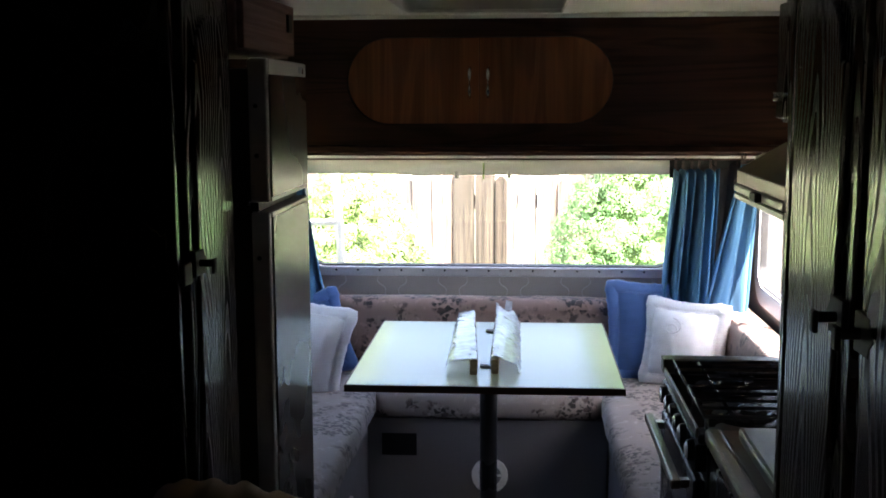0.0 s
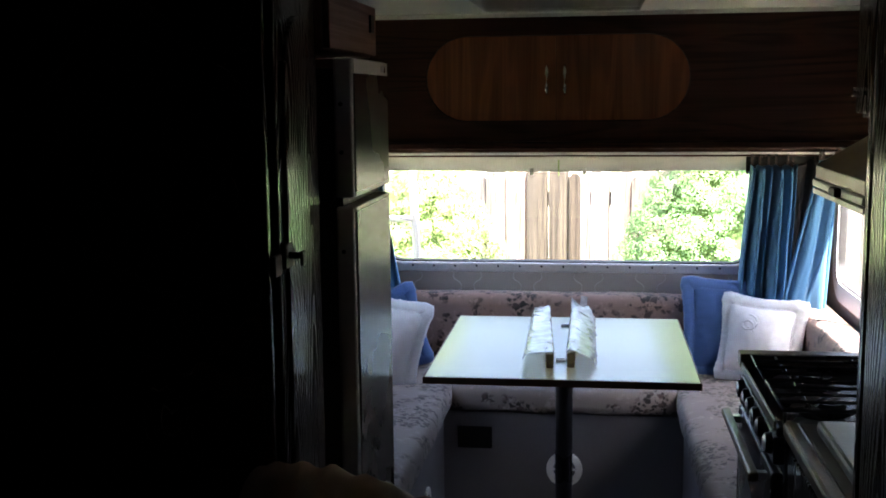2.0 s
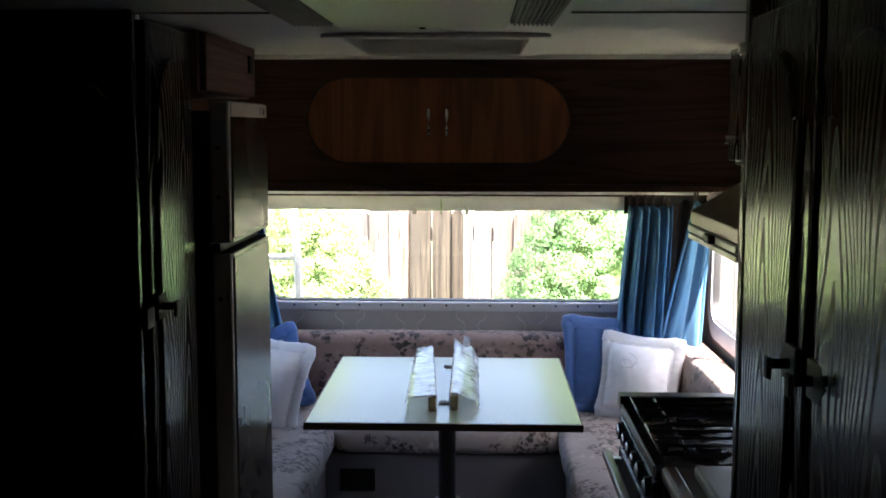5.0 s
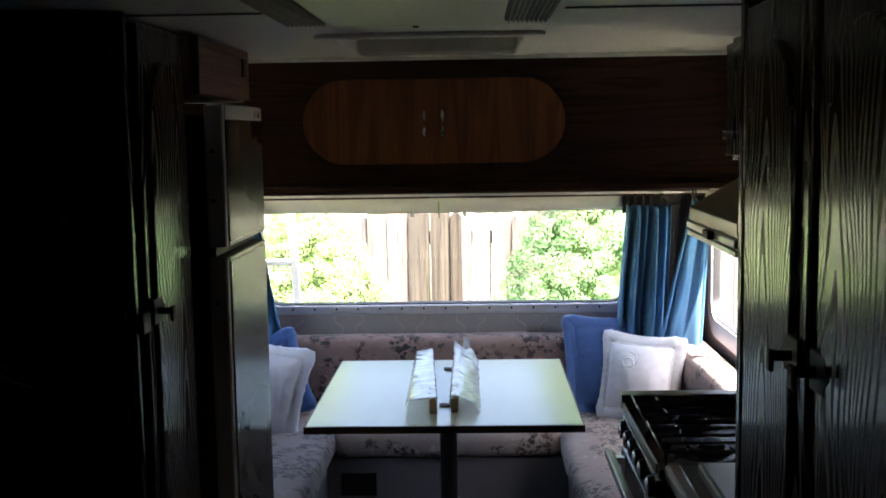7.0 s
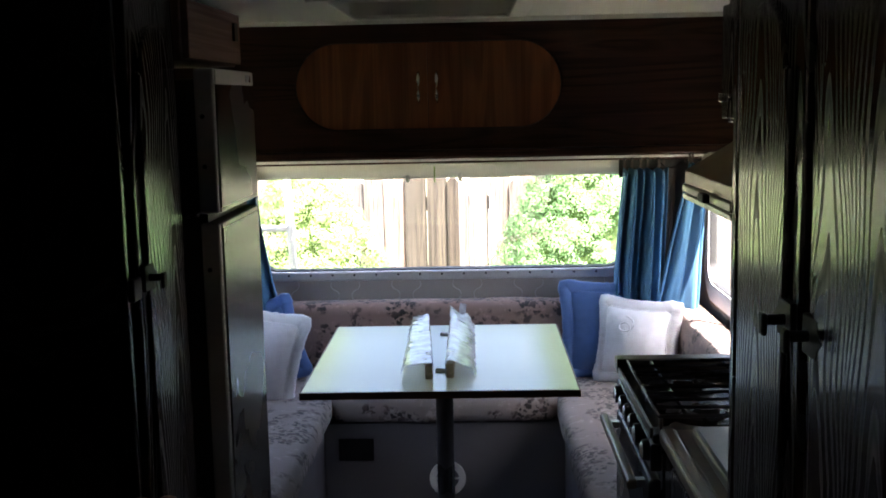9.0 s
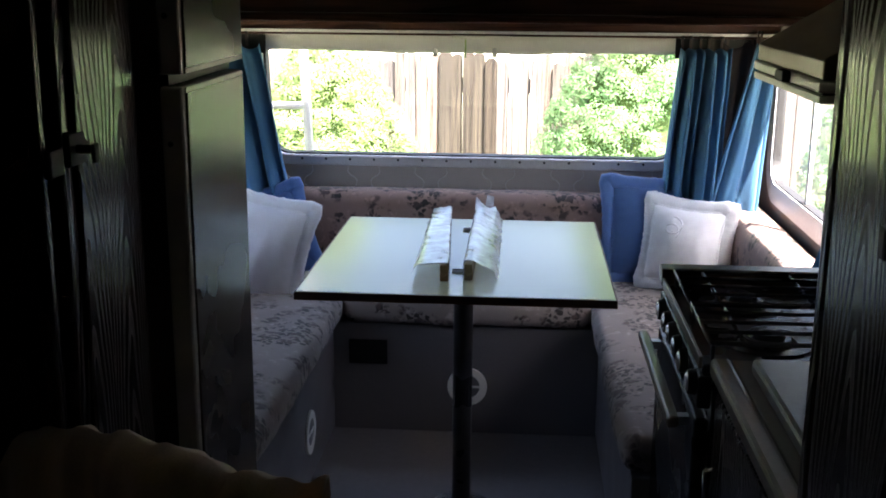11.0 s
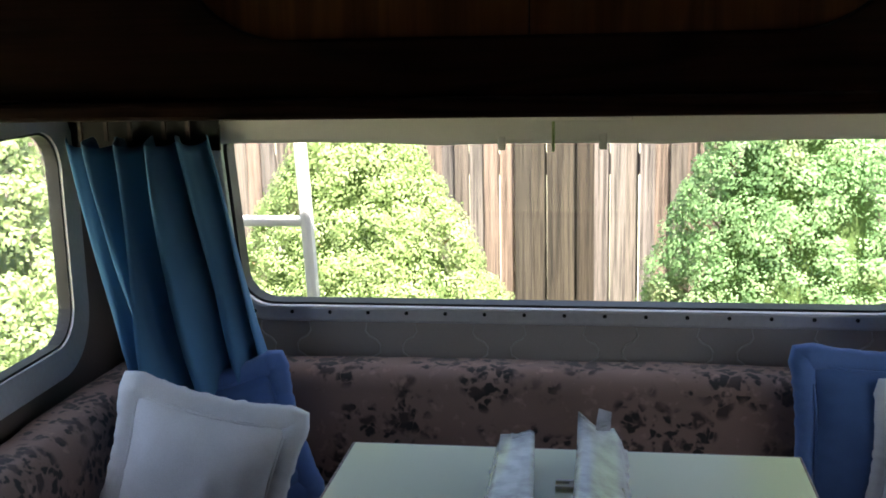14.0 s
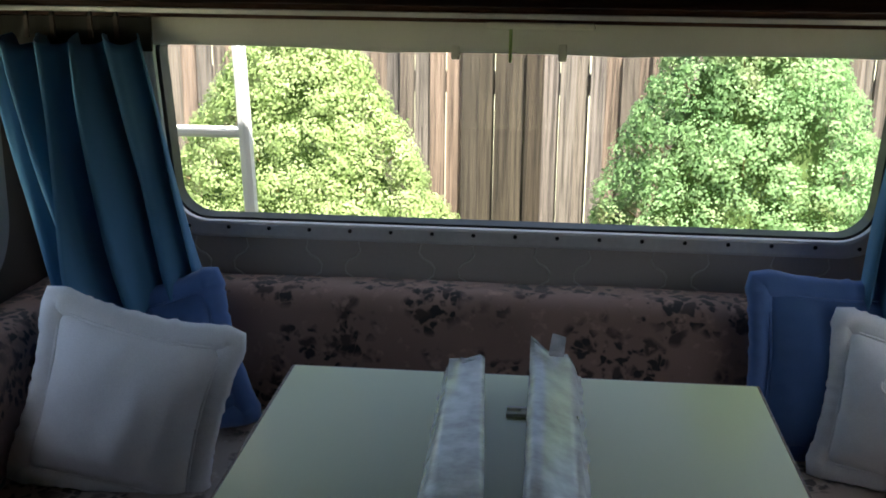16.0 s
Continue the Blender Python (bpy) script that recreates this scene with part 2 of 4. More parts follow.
M_CEIL = surface("white_ceiling_vinyl", (0.84, 0.84, 0.82), 0.45, 0.0, 0.06, 150, 2, 0.1)
M_WALL = surface("grey_beige_wallpaper", (0.34, 0.31, 0.29), 0.7, 0.0, 0.08, 200, 3, 0.1)
M_WALL_SIDE = surface("brown_wall_panel", (0.15, 0.115, 0.095), 0.5, 0.0, 0.12, 120, 3, 0.1)
M_LINE = surface("pale_wallpaper_line", (0.42, 0.395, 0.375), 0.6, 0.0, 0.05)
M_PANEL = surface("grey_bench_laminate", (0.125, 0.117, 0.118), 0.42, 0.0, 0.08, 120, 3, 0.06)
M_FLOOR = surface("grey_vinyl_floor", (0.14, 0.13, 0.128), 0.45, 0.0, 0.18, 40, 3, 0.1)
# one fabric in two tones: paler seats, darker backs, as light falls on them
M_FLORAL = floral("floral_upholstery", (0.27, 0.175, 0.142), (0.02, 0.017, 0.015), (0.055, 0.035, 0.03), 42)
M_FLORAL_LIT = floral("floral_upholstery_lit", (0.32, 0.262, 0.225), (0.04, 0.031, 0.028), (0.1, 0.066, 0.058), 50, 0.46)
M_TABLE = surface("mint_white_laminate", (0.74, 0.755, 0.48), 0.18, 0.0, 0.025, 200, 2, 0.02, 0.0, 0.11, uneven=0.012)
M_EDGE = wood("table_edge_brown", (0.06, 0.028, 0.017), (0.15, 0.072, 0.042), "x", 0.4)
M_CHROME = surface("worn_chrome", (0.62, 0.62, 0.62), 0.2, 1.0, 0.1, 90, 6, 0.05)
M_ALU = surface("window_aluminium", (0.6, 0.61, 0.62), 0.38, 0.25, 0.12, 90, 6, 0.05)
M_GASKET = surface("black_rubber", (0.02, 0.02, 0.02), 0.6)
M_BLACK = surface("black_plastic", (0.01, 0.01, 0.01), 0.55, spec=0.25)
M_ENAMEL = surface("black_enamel", (0.008, 0.008, 0.009), 0.26, 0.0, 0.1, 60, 4, 0.03, 0.0, 0.22)
M_IRON = surface("cast_iron", (0.05, 0.05, 0.052), 0.3, 0.6)
M_BROWNMETAL = surface("bronze_worktop_trim", (0.13, 0.105, 0.072), 0.35, 0.5)
M_COUNTER = surface("brown_worktop", (0.13, 0.1, 0.075), 0.4, 0.0, 0.2, 90, 5, 0.05)
M_STEEL = surface("brushed_steel", (0.5, 0.5, 0.5), 0.28, 1.0, 0.08, 120, 4, 0.05)
M_POST = surface("dark_steel_tube", (0.05, 0.045, 0.045), 0.3, 0.6, 0.1, 90, 4, 0.03)
M_COVER = surface("dark_grey_cover", (0.1, 0.095, 0.09), 0.35, 0.0, 0.15)
M_BLUE = fabric("denim_blue_cotton", (0.055, 0.125, 0.3))
M_BLUEFR = fabric("blue_border_cotton", (0.085, 0.17, 0.39))
M_PILLOW = fabric("white_cotton", (0.82, 0.83, 0.85))
M_CURTAIN = fabric("blue_curtain_cloth", (0.066, 0.195, 0.34), 700, 0.1, 0.1, 0.1)
M_BLIND = fabric("cream_blind_cloth", (0.72, 0.7, 0.66), 600, 0.06, 0.0, 0.32)
M_THROW = fabric("beige_throw", (0.52, 0.37, 0.25), 300, 0.15, 0.3)
M_FILM = film_sheet("milky_wrapping_film")
M_CLIP = surface("beige_plastic", (0.78, 0.74, 0.63), 0.5)
M_BEIGE = wood("pale_pine_block", (0.42, 0.3, 0.16), (0.62, 0.46, 0.27), "y", 0.5)
M_GLASS = pane_glass("window_glass")
M_GLASS_DUSTY = pane_glass("dusty_window_glass", 0.035)
M_FENCE = fence_wood("weathered_fence_wood", (0.33, 0.295, 0.27))
# darker brown tone for the boards in one strip of the fence
M_FENCE_BROWN = fence_wood("darker_brown_fence_wood", (0.12, 0.102, 0.078))
# near-black cloth whose colour stands for shade in the curtain corner
M_CURTAIN_SHADE = fabric("dark_curtain_shade_cloth", (0.03, 0.024, 0.024), 600, 0.15, 0.0)
M_HOOK = surface("red_brown_hook", (0.03, 0.015, 0.011), 0.6)
M_LEAF = leafy("bright_shrub_leaf", (0.27, 0.38, 0.13), (0.39, 0.52, 0.21), (0.52, 0.63, 0.33), 0.25)
M_LEAF2 = leafy("green_shrub_leaf", (0.17, 0.33, 0.13), (0.27, 0.46, 0.2), (0.39, 0.57, 0.29), 0.6)
M_TWIG = surface("dry_twig", (0.3, 0.2, 0.12), 0.9)
# dark green painted in for the shade deep among the leaves
M_CORE = surface("shrub_inner_shade", (0.07, 0.115, 0.03), 0.9)
M_BARK = surface("bark", (0.1, 0.07, 0.045), 0.9)
M_GROUND = surface("dry_ground", (0.42, 0.41, 0.27), 0.95, 0.0, 0.35, 12, 0.8, 0.5)
M_GRASS = leafy("tall_grass_blade", (0.08, 0.12, 0.03), (0.16, 0.2, 0.06), (0.34, 0.33, 0.15))
M_WPAINT = surface("white_painted_pipe", (0.75, 0.76, 0.78), 0.4, 0.0, 0.06)


# ---- mesh helpers ----
def part(name, bm, material, parent=None, label="", smooth=False, bevel=0.0, m=None):
    """Links a bmesh as one mesh object, under a thing or a part where one is given."""
    me = bpy.data.meshes.new(name)
    bmesh.ops.recalc_face_normals(bm, faces=bm.faces[:])
    bm.to_mesh(me)
    bm.free()
    me.materials.append(material)
    if smooth:
        me.shade_smooth()
    ob = new(name, me)
    if m is not None:
        ob.matrix_basis = m
    if parent is not None:
        ob.parent = parent
    if bevel:
        mod = ob.modifiers.new("edges", "BEVEL")
        mod.width, mod.segments, mod.limit_method = bevel, 2, "ANGLE"
        mod.harden_normals = False
    if label:
        ob["label"] = label
    return ob


def thing(name, label, category, at=(0, 0, 0), group="", rz=0.0, kind=""):
    ob = new(name)
    ob.empty_display_size = 0.05
    ob.matrix_basis = pose(*at, 0, 0, rz)
    return tagged(ob, label, category, group, kind)


def box(x0, y0, z0, x1, y1, z1, bm=None):
    bm = bm or bmesh.new()
    m = Matrix.Translation(((x0 + x1) / 2, (y0 + y1) / 2, (z0 + z1) / 2)) @ Matrix.Diagonal((abs(x1 - x0), abs(y1 - y0), abs(z1 - z0), 1))
    bmesh.ops.create_cube(bm, size=1, matrix=m)
    return bm


def rod(p, q, r, segs=16, bm=None, r2=None):
    bm = bm or bmesh.new()
    p, q = Vector(p), Vector(q)
    d = q - p
    m = Matrix.Translation((p + q) / 2) @ d.to_track_quat("Z", "Y").to_matrix().to_4x4()
    bmesh.ops.create_cone(bm, cap_ends=True, segments=segs, radius1=r, radius2=r if r2 is None else r2, depth=d.length, matrix=m)
    return bm


def tube(points, r, segs=10, bm=None):
    bm = bm or bmesh.new()
    pts = [Vector(p) for p in points]
    rings = []
    for i, p in enumerate(pts):
        d = (pts[min(i + 1, len(pts) - 1)] - pts[max(i - 1, 0)]).normalized()
        q = d.to_track_quat("Z", "Y")
        rings.append([bm.verts.new(p + q @ Vector((r * math.cos(a), r * math.sin(a), 0))) for a in (2 * math.pi * k / segs for k in range(segs))])
    for a, b in zip(rings, rings[1:]):
        for k in range(segs):
            bm.faces.new((a[k], a[(k + 1) % segs], b[(k + 1) % segs], b[k]))
    bm.faces.new(rings[0])
    bm.faces.new(rings[-1])
    return bm


def rounded(u0, v0, u1, v1, r, n=8):
    pts = []
    for cu, cv, a0 in ((u1 - r, v1 - r, 0), (u0 + r, v1 - r, 90), (u0 + r, v0 + r, 180), (u1 - r, v0 + r, 270)):
        for k in range(n + 1):
            a = radians(a0 + 90 * k / n)
            pts.append((cu + r * math.cos(a), cv + r * math.sin(a)))
    return pts


def square_round(hole, u0, v0, u1, v1, n=8):
    """The points of a rectangle that face those of a rounded opening, one for one."""
    out = []
    corners = ((u1, v1), (u0, v1), (u0, v0), (u1, v0))
    for c in range(4):
        arc, (cu, cv) = hole[c * (n + 1):(c + 1) * (n + 1)], corners[c]
        first = (cu, arc[0][1]) if c % 2 == 0 else (arc[0][0], cv)
        last = (arc[-1][0], cv) if c % 2 == 0 else (cu, arc[-1][1])
        for k in range(n + 1):
            s = 2 * k / n
            a, b, f = (first, (cu, cv), s) if s <= 1 else ((cu, cv), last, s - 1)
            out.append((a[0] + (b[0] - a[0]) * f, a[1] + (b[1] - a[1]) * f))
    return out


def ring(inner, outer, depth, d0=0.0):
    """A plate with an opening, in u and v (x and z), from d0 to d0 + depth along y."""
    bm = bmesh.new()
    loops = [[bm.verts.new((u, d, v)) for u, v in lp] for lp, d in ((inner, d0), (outer, d0), (outer, d0 + depth), (inner, d0 + depth))]
    n = len(inner)
    for a, b in zip(loops, loops[1:] + loops[:1]):
        for k in range(n):
            q = (a[k], a[(k + 1) % n], b[(k + 1) % n], b[k])
            bm.faces.new(q)
    bmesh.ops.remove_doubles(bm, verts=bm.verts[:], dist=1e-5)
    return bm


def plate(outline, depth, d0=0.0):
    bm = bmesh.new()
    a = [bm.verts.new((u, d0, v)) for u, v in outline]
    b = [bm.verts.new((u, d0 + depth, v)) for u, v in outline]
    bm.faces.new(a)
    bm.faces.new(b)
    for k in range(len(a)):
        bm.faces.new((a[k], a[(k + 1) % len(a)], b[(k + 1) % len(a)], b[k]))
    return bm


def cushion_box(x0, y0, z0, x1, y1, z1, r=0.04, puff=0.012, nx=24, ny=24):
    """A padded upholstered block: rounded edges, a slightly crowned top and uneven faces."""
    bm = box(x0, y0, z0, x1, y1, z1)
    bmesh.ops.bevel(bm, geom=bm.edges[:], offset=r, segments=4, profile=0.5, affect="EDGES")
    for axis, (a, b) in enumerate(((x0, x1), (y0, y1), (z0, z1))):
        cuts = max(1, int((b - a) / 0.07))
        for k in range(1, cuts):
            co, no = [0, 0, 0], [0, 0, 0]
            co[axis], no[axis] = a + (b - a) * k / cuts, 1
            bmesh.ops.bisect_plane(bm, geom=bm.verts[:] + bm.edges[:] + bm.faces[:], plane_co=co, plane_no=no)
    c = Vector(((x0 + x1) / 2, (y0 + y1) / 2, (z0 + z1) / 2))
    half = Vector((x1 - x0, y1 - y0, z1 - z0)) / 2
    bm.normal_update()
    for v in bm.verts:
        q = [(v.co[i] - c[i]) / half[i] for i in range(3)]
        w = math.prod(sorted(1 - abs(t) ** 4 for t in q)[1:])
        v.co += v.normal * (puff * max(0, w) + 0.006 * noise.noise(v.co * 9))
    return bm


# ---- the shell ----
XL, XR, YB, YF, ZC = -0.60, 1.47, -1.3, 4.45, 1.80
LEAN_TOP = 0.2


def front_wall():
    """The end wall: upright below the window, leaning inwards above, with a rounded opening."""
    hole = rounded(-0.315, 0.875, 1.195, 1.33, 0.085)
    outer = square_round(hole, XL - 0.04, 0.60, XR + 0.04, ZC + 0.05)
    bm = ring(hole, outer, 0.05)
    box(XL - 0.04, 0, 0.0, XR + 0.04, 0.05, 0.60, bm)
    for v in bm.verts:
        v.co.y += YF - max(0, v.co.z - 0.84) * LEAN_TOP
    wall = part("wall_north", bm, M_WALL)
    tagged(wall, "grey-beige papered end wall with a wide rounded window opening", "wall", kind="structure")
    return wall


def lean(bm):
    for v in bm.verts:
        v.co.y += YF - max(0, v.co.z - 0.84) * LEAN_TOP
    return bm


front_wall()
w = thing("window_1", "wide caravan end window with rounded aluminium frame", "window", kind="structure")
inner = rounded(-0.30, 0.886, 1.18, 1.32, 0.075)
part("window_frame", lean(ring(inner, rounded(-0.35, 0.845, 1.23, 1.365, 0.115), 0.02, -0.02)), M_ALU, w, "dull aluminium frame", bevel=0.009)
part("gasket", lean(ring(rounded(-0.293, 0.891, 1.173, 1.31, 0.068), rounded(-0.305, 0.881, 1.185, 1.325, 0.08), 0.05, -0.006)), M_GASKET, w, "black rubber gasket")
g = part("pane", lean(plate(rounded(-0.298, 0.885, 1.178, 1.315, 0.07), 0.004, 0.03)), M_GLASS, w)
g.visible_shadow = False
for k in range(17):
    part("screw", rod((-0.27 + k * 0.0888, YF - 0.0292, 0.871), (-0.27 + k * 0.0888, YF - 0.0265, 0.871), 0.0045, 8), M_BLACK, w)


def side_wall(name, x, sign, label, y_from):
    hole = rounded(2.95, 0.85, 4.20, 1.33, 0.09)
    bm = ring(hole, square_round(hole, y_from, 0, YF + 0.02, ZC + 0.05), 0.028)
    # u runs along y; the depth runs outwards
    turn = Matrix(((0, sign, 0, x), (1, 0, 0, 0), (0, 0, 1, 0), (0, 0, 0, 1)))
    bm.transform(turn)
    tagged(part(name, bm, M_WALL_SIDE), label, "wall", kind="structure")
    return turn


t_r = side_wall("wall_east", XR, 1, "brown panelled long wall with a window over the seat", YB - 0.04)
t_l = side_wall("wall_west", XL, -1, "brown panelled long wall with a window over the seat", -0.3)
# unseen opening behind the camera, added to let in fill light from the left
bm = box(XL - 0.05, YB - 0.04, 0, XL, -1.22, ZC + 0.05)
box(XL - 0.05, -1.22, 1.66, XL, -0.3, ZC + 0.05, bm)
box(XL - 0.05, -1.22, 0.0, XL, -0.3, 1.30, bm)
box(XL - 0.05, -0.62, 1.30, XL, -0.3, 1.66, bm)
tagged(part("wall_fill_opening", bm, M_WALL), "wall with an unseen opening added to let in fill light", "wall", kind="structure")
for nm, tm in (("window_2", t_r), ("window_3", t_l)):
    w = thing(nm, "caravan side window with rounded aluminium frame", "window", kind="structure")
    for pn, bm, mt, lb in (
        ("window_frame", ring(rounded(2.965, 0.865, 4.185, 1.315, 0.08), rounded(2.90, 0.80, 4.25, 1.38, 0.13), 0.012, -0.012), M_ALU, "dull aluminium frame"),
        ("gasket", ring(rounded(2.97, 0.87, 4.18, 1.31, 0.078), rounded(2.955, 0.855, 4.195, 1.325, 0.085), 0.028, -0.006), M_GASKET, "black rubber gasket"),
        ("slider_bar", box(3.75, 0.003, 0.872, 3.775, 0.013, 1.308), M_ALU, ""),
        ("pane", plate(rounded(2.965, 0.866, 4.185, 1.314, 0.078), 0.004, 0.014), M_GLASS_DUSTY, ""),
    ):
        bm.transform(tm)
        o = part(pn, bm, mt, w, lb)
        if pn == "pane":
            o.visible_shadow = False
tagged(part("wall_south", box(XL - 0.04, YB - 0.05, 0, XR + 0.04, YB, ZC), M_DARK), "dark wood-panelled rear wall", "wall", kind="structure")
tagged(part("floor", box(XL - 0.05, YB - 0.05, -0.06, XR + 0.05, YF + 0.05, 0), M_FLOOR), "grey vinyl floor", "floor", kind="structure")
hole = rounded(0.25, 2.50, 0.69, 3.06, 0.02)
bm = ring(hole, square_round(hole, XL - 0.05, YB - 0.05, XR + 0.05, 4.36), 0.11)
bm.transform(Matrix(((1, 0, 0, 0), (0, 0, 1, 0), (0, 1, 0, ZC), (0, 0, 0, 1))))
box(0.2, 2.45, ZC + 0.111, 0.74, 3.11, ZC + 0.13, bm)
tagged(part("ceiling", bm, M_CEIL), "white vinyl caravan ceiling with a recessed hatch", "ceiling", kind="structure")
tagged(part("trim_cabinet", box(XL + 0.003, 3.204, ZC - 0.013, XR - 0.003, 3.2195, ZC - 0.001), M_CEIL, bevel=0.003), "white ceiling moulding above the overhead cabinet", "trim", kind="structure")
for x0, x1 in ((XL + 0.01, 0.19), (0.73, XR - 0.01)):
    tagged(part("trim_ceiling", box(x0, 2.03, ZC - 0.003, x1, 2.042, ZC - 0.0005), M_BODY), "dark joint strip across the ceiling", "trim", kind="structure")
# faint ogee outlines printed on the paper below the window
for k in range(8):
    cx = -0.454 + k * 0.249
    for sd_x in (-1, 1):
        pts = [(cx + sd_x * u, YF - 0.0255 * (z - 0.6) - 0.0008, z) for u, z in ((0.056, 0.842), (0.06, 0.822), (0.052, 0.81), (0.034, 0.8), (0.026, 0.788), (0.028, 0.77), (0.05, 0.755))]
        part("ogee_line", tube(pts, 0.0026, 5), M_LINE, bpy.data.objects["wall_north"])

# ---- outside ground ----
GZ = -0.62
bm = bmesh.new()
bmesh.ops.create_grid(bm, x_segments=120, y_segments=120, size=60)
for v in bm.verts:
    v.co.z = GZ + 0.03 * noise.noise(v.co * 0.7)
tagged(part("ground", bm, M_GROUND), "dry ground with patches of grass", "ground", kind="structure")

# ---- overhead cabinet across the end ----
CY = 3.22
cab = thing("overhead_cabinet", "dark walnut overhead cabinet with oval teak doors", "cabinet", (0, CY, 1.43))
oval = rounded(0.07, 0.06, 0.83, 0.306, 0.122, 10)
outer = square_round(oval, XL + 0.003, 0.0, XR - 0.003, ZC - 1.43 - 0.003, 10)
part("front", ring(oval, outer, 0.02), M_DARK, cab, "dark walnut veneer front", bevel=0.002)
part("back_board", box(XL + 0.01, 0.021, 0.0, XR - 0.01, 0.035, ZC - 1.43 - 0.004), M_DARK, cab)
part("bottom_board", box(XL + 0.003, 0.036, 0.0, XR - 0.003, 0.95, 0.018), M_DARK, cab)
part("bottom_rail", box(XL + 0.003, -0.012, -0.022, XR - 0.003, 0.03, -0.001), M_DARK, cab, "dark edge rail", bevel=0.005)
for side in (-1, 1):
    pts = [(p[0], p[1]) for p in rounded(0.072, 0.062, 0.828, 0.304, 0.12, 12)]
    if side < 0:
        pts = [(min(u, 0.4485), v) for u, v in pts]
    else:
        pts = [(max(u, 0.4505), v) for u, v in pts]
    bm = plate(pts, 0.012, 0.004)
    bmesh.ops.remove_doubles(bm, verts=bm.verts[:], dist=1e-5)
    d = part("door", bm, M_DOOR, cab, "reddish teak veneer half-oval door")
    hx = 0.449 + side * 0.026
    part("handle", tube([(hx, 0.004, 0.137), (hx, -0.018, 0.142), (hx, -0.026, 0.16), (hx, -0.026, 0.195), (hx, -0.018, 0.215), (hx, 0.004, 0.22)], 0.0045), M_CHROME, d, "slim chrome bow handle", smooth=True)

# ---- roof hatch and air unit ----
hatch = thing("roof_hatch", "white roof hatch frame let into the ceiling", "hatch", (0, 0, ZC))
bm = ring(rounded(0.262, 2.512, 0.678, 3.048, 0.015), rounded(0.215, 2.465, 0.725, 3.095, 0.03), 0.01)
bm.transform(Matrix(((1, 0, 0, 0), (0, 0, 1, 0), (0, -1, 0, -0.001), (0, 0, 0, 1))))
part("frame", bm, M_CEIL, hatch, "white frame", bevel=0.003)
part("cover", box(0.264, 2.515, 0.085, 0.676, 3.045, 0.095), M_WALL, hatch, "grey hatch cover")
part("stay", rod((0.3, 2.52, 0.05), (0.3, 3.04, 0.05), 0.005, 8), M_ALU, hatch)
ac = thing("ceiling_air_unit", "cream ceiling air unit with grilles along both sides", "air conditioner", (0.458, 1.78, ZC))
part("cover", box(-0.165, -0.42, -0.016, 0.165, 0.4, -0.001), M_WHITE, ac, "cream plastic cover", bevel=0.006)
for s in (-1, 1):
    gr = part("grille", box(s * 0.168, -0.4, -0.01, s * 0.25, 0.38, -0.002), M_BODY, ac, "brown slotted grille")
    for k in range(9):
        x = s * (0.174 + k * 0.0085)
        part("slat", box(x, -0.39, -0.0155, x + 0.003, 0.37, -0.0105), M_WALL, gr)
part("screw", rod((0, 0.385, -0.019), (0, 0.385, -0.0165), 0.006, 10), M_BLACK, ac)

# ---- benches and upholstery ----
def bench(name, x0, y0, x1, y1, label):
    b = thing(name, label, "bench", (0, 0, 0))
    part("base", box(x0, y0, 0.0, x1, y1, 0.385), M_PANEL, b, "grey laminate bench base", bevel=0.004)
    return b

b_l = bench("bench_left", XL + 0.003, 2.77, 0.0, YF - 0.003, "built-in bench with grey laminate base")
b_r = bench("bench_right", 0.90, 2.87, XR - 0.003, YF - 0.003, "built-in bench with grey laminate base")
b_e = bench("bench_end", 0.002, 3.985, 0.898, YF - 0.003, "built-in end bench with grey laminate front")
for b in (b_l, b_r, b_e):
    b.name = "bench_base"
part("vent", box(0.057, 3.977, 0.242, 0.187, 3.984, 0.326), M_BLACK, b_e, "black square vent plate", bevel=0.002)

def outlet(parent, at, rz):
    m = pose(*at, 0, 0, rz)
    r = part("outlet_ring", ring([(0.042 * math.cos(a), 0.042 * math.sin(a)) for a in np.linspace(0, 2 * math.pi, 25)[:-1]], [(0.068 * math.cos(a), 0.068 * math.sin(a)) for a in np.linspace(0, 2 * math.pi, 25)[:-1]], 0.008, -0.008), M_WHITE, parent, "white round heater outlet", m=m, bevel=0.002)
    part("outlet_flap", rod((0, -0.004, 0), (0, -0.001, 0), 0.041, 24), M_PANEL, r)
    part("outlet_bar", box(-0.041, -0.007, -0.004, 0.041, -0.0045, 0.004), M_WHITE, r)

outlet(b_e, (0.46, 3.984, 0.17), 0)
outlet(b_l, (0.001, 3.55, 0.17), 90)

def cushion(name, dims, mat, label, cat="cushion", group="seat cushions", r=0.035, puff=0.012):
    x0, y0, z0, x1, y1, z1 = dims
    ox, oy, oz = (x0 + x1) / 2, (y0 + y1) / 2, z0
    ob = part(name, cushion_box(x0 - ox, y0 - oy, 0, x1 - ox, y1 - oy, z1 - z0, r, puff), mat, smooth=True)
    ob.location = (ox, oy, oz)
    return tagged(ob, label, cat, group)

cushion("seat_cushion", (XL + 0.01, 2.775, 0.387, 0.025, YF - 0.01, 0.485), M_FLORAL_LIT, "long floral seat cushion on the bench beside the fridge")
cushion("seat_cushion", (0.878, 2.875, 0.387, XR - 0.01, YF - 0.01, 0.485), M_FLORAL_LIT, "long floral seat cushion on the bench beside the cooker")
cushion("seat_cushion", (0.03, 3.965, 0.387, 0.873, YF - 0.01, 0.485), M_FLORAL_LIT, "floral seat cushion on the end bench under the window")
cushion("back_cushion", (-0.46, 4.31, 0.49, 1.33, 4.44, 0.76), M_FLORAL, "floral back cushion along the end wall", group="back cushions")
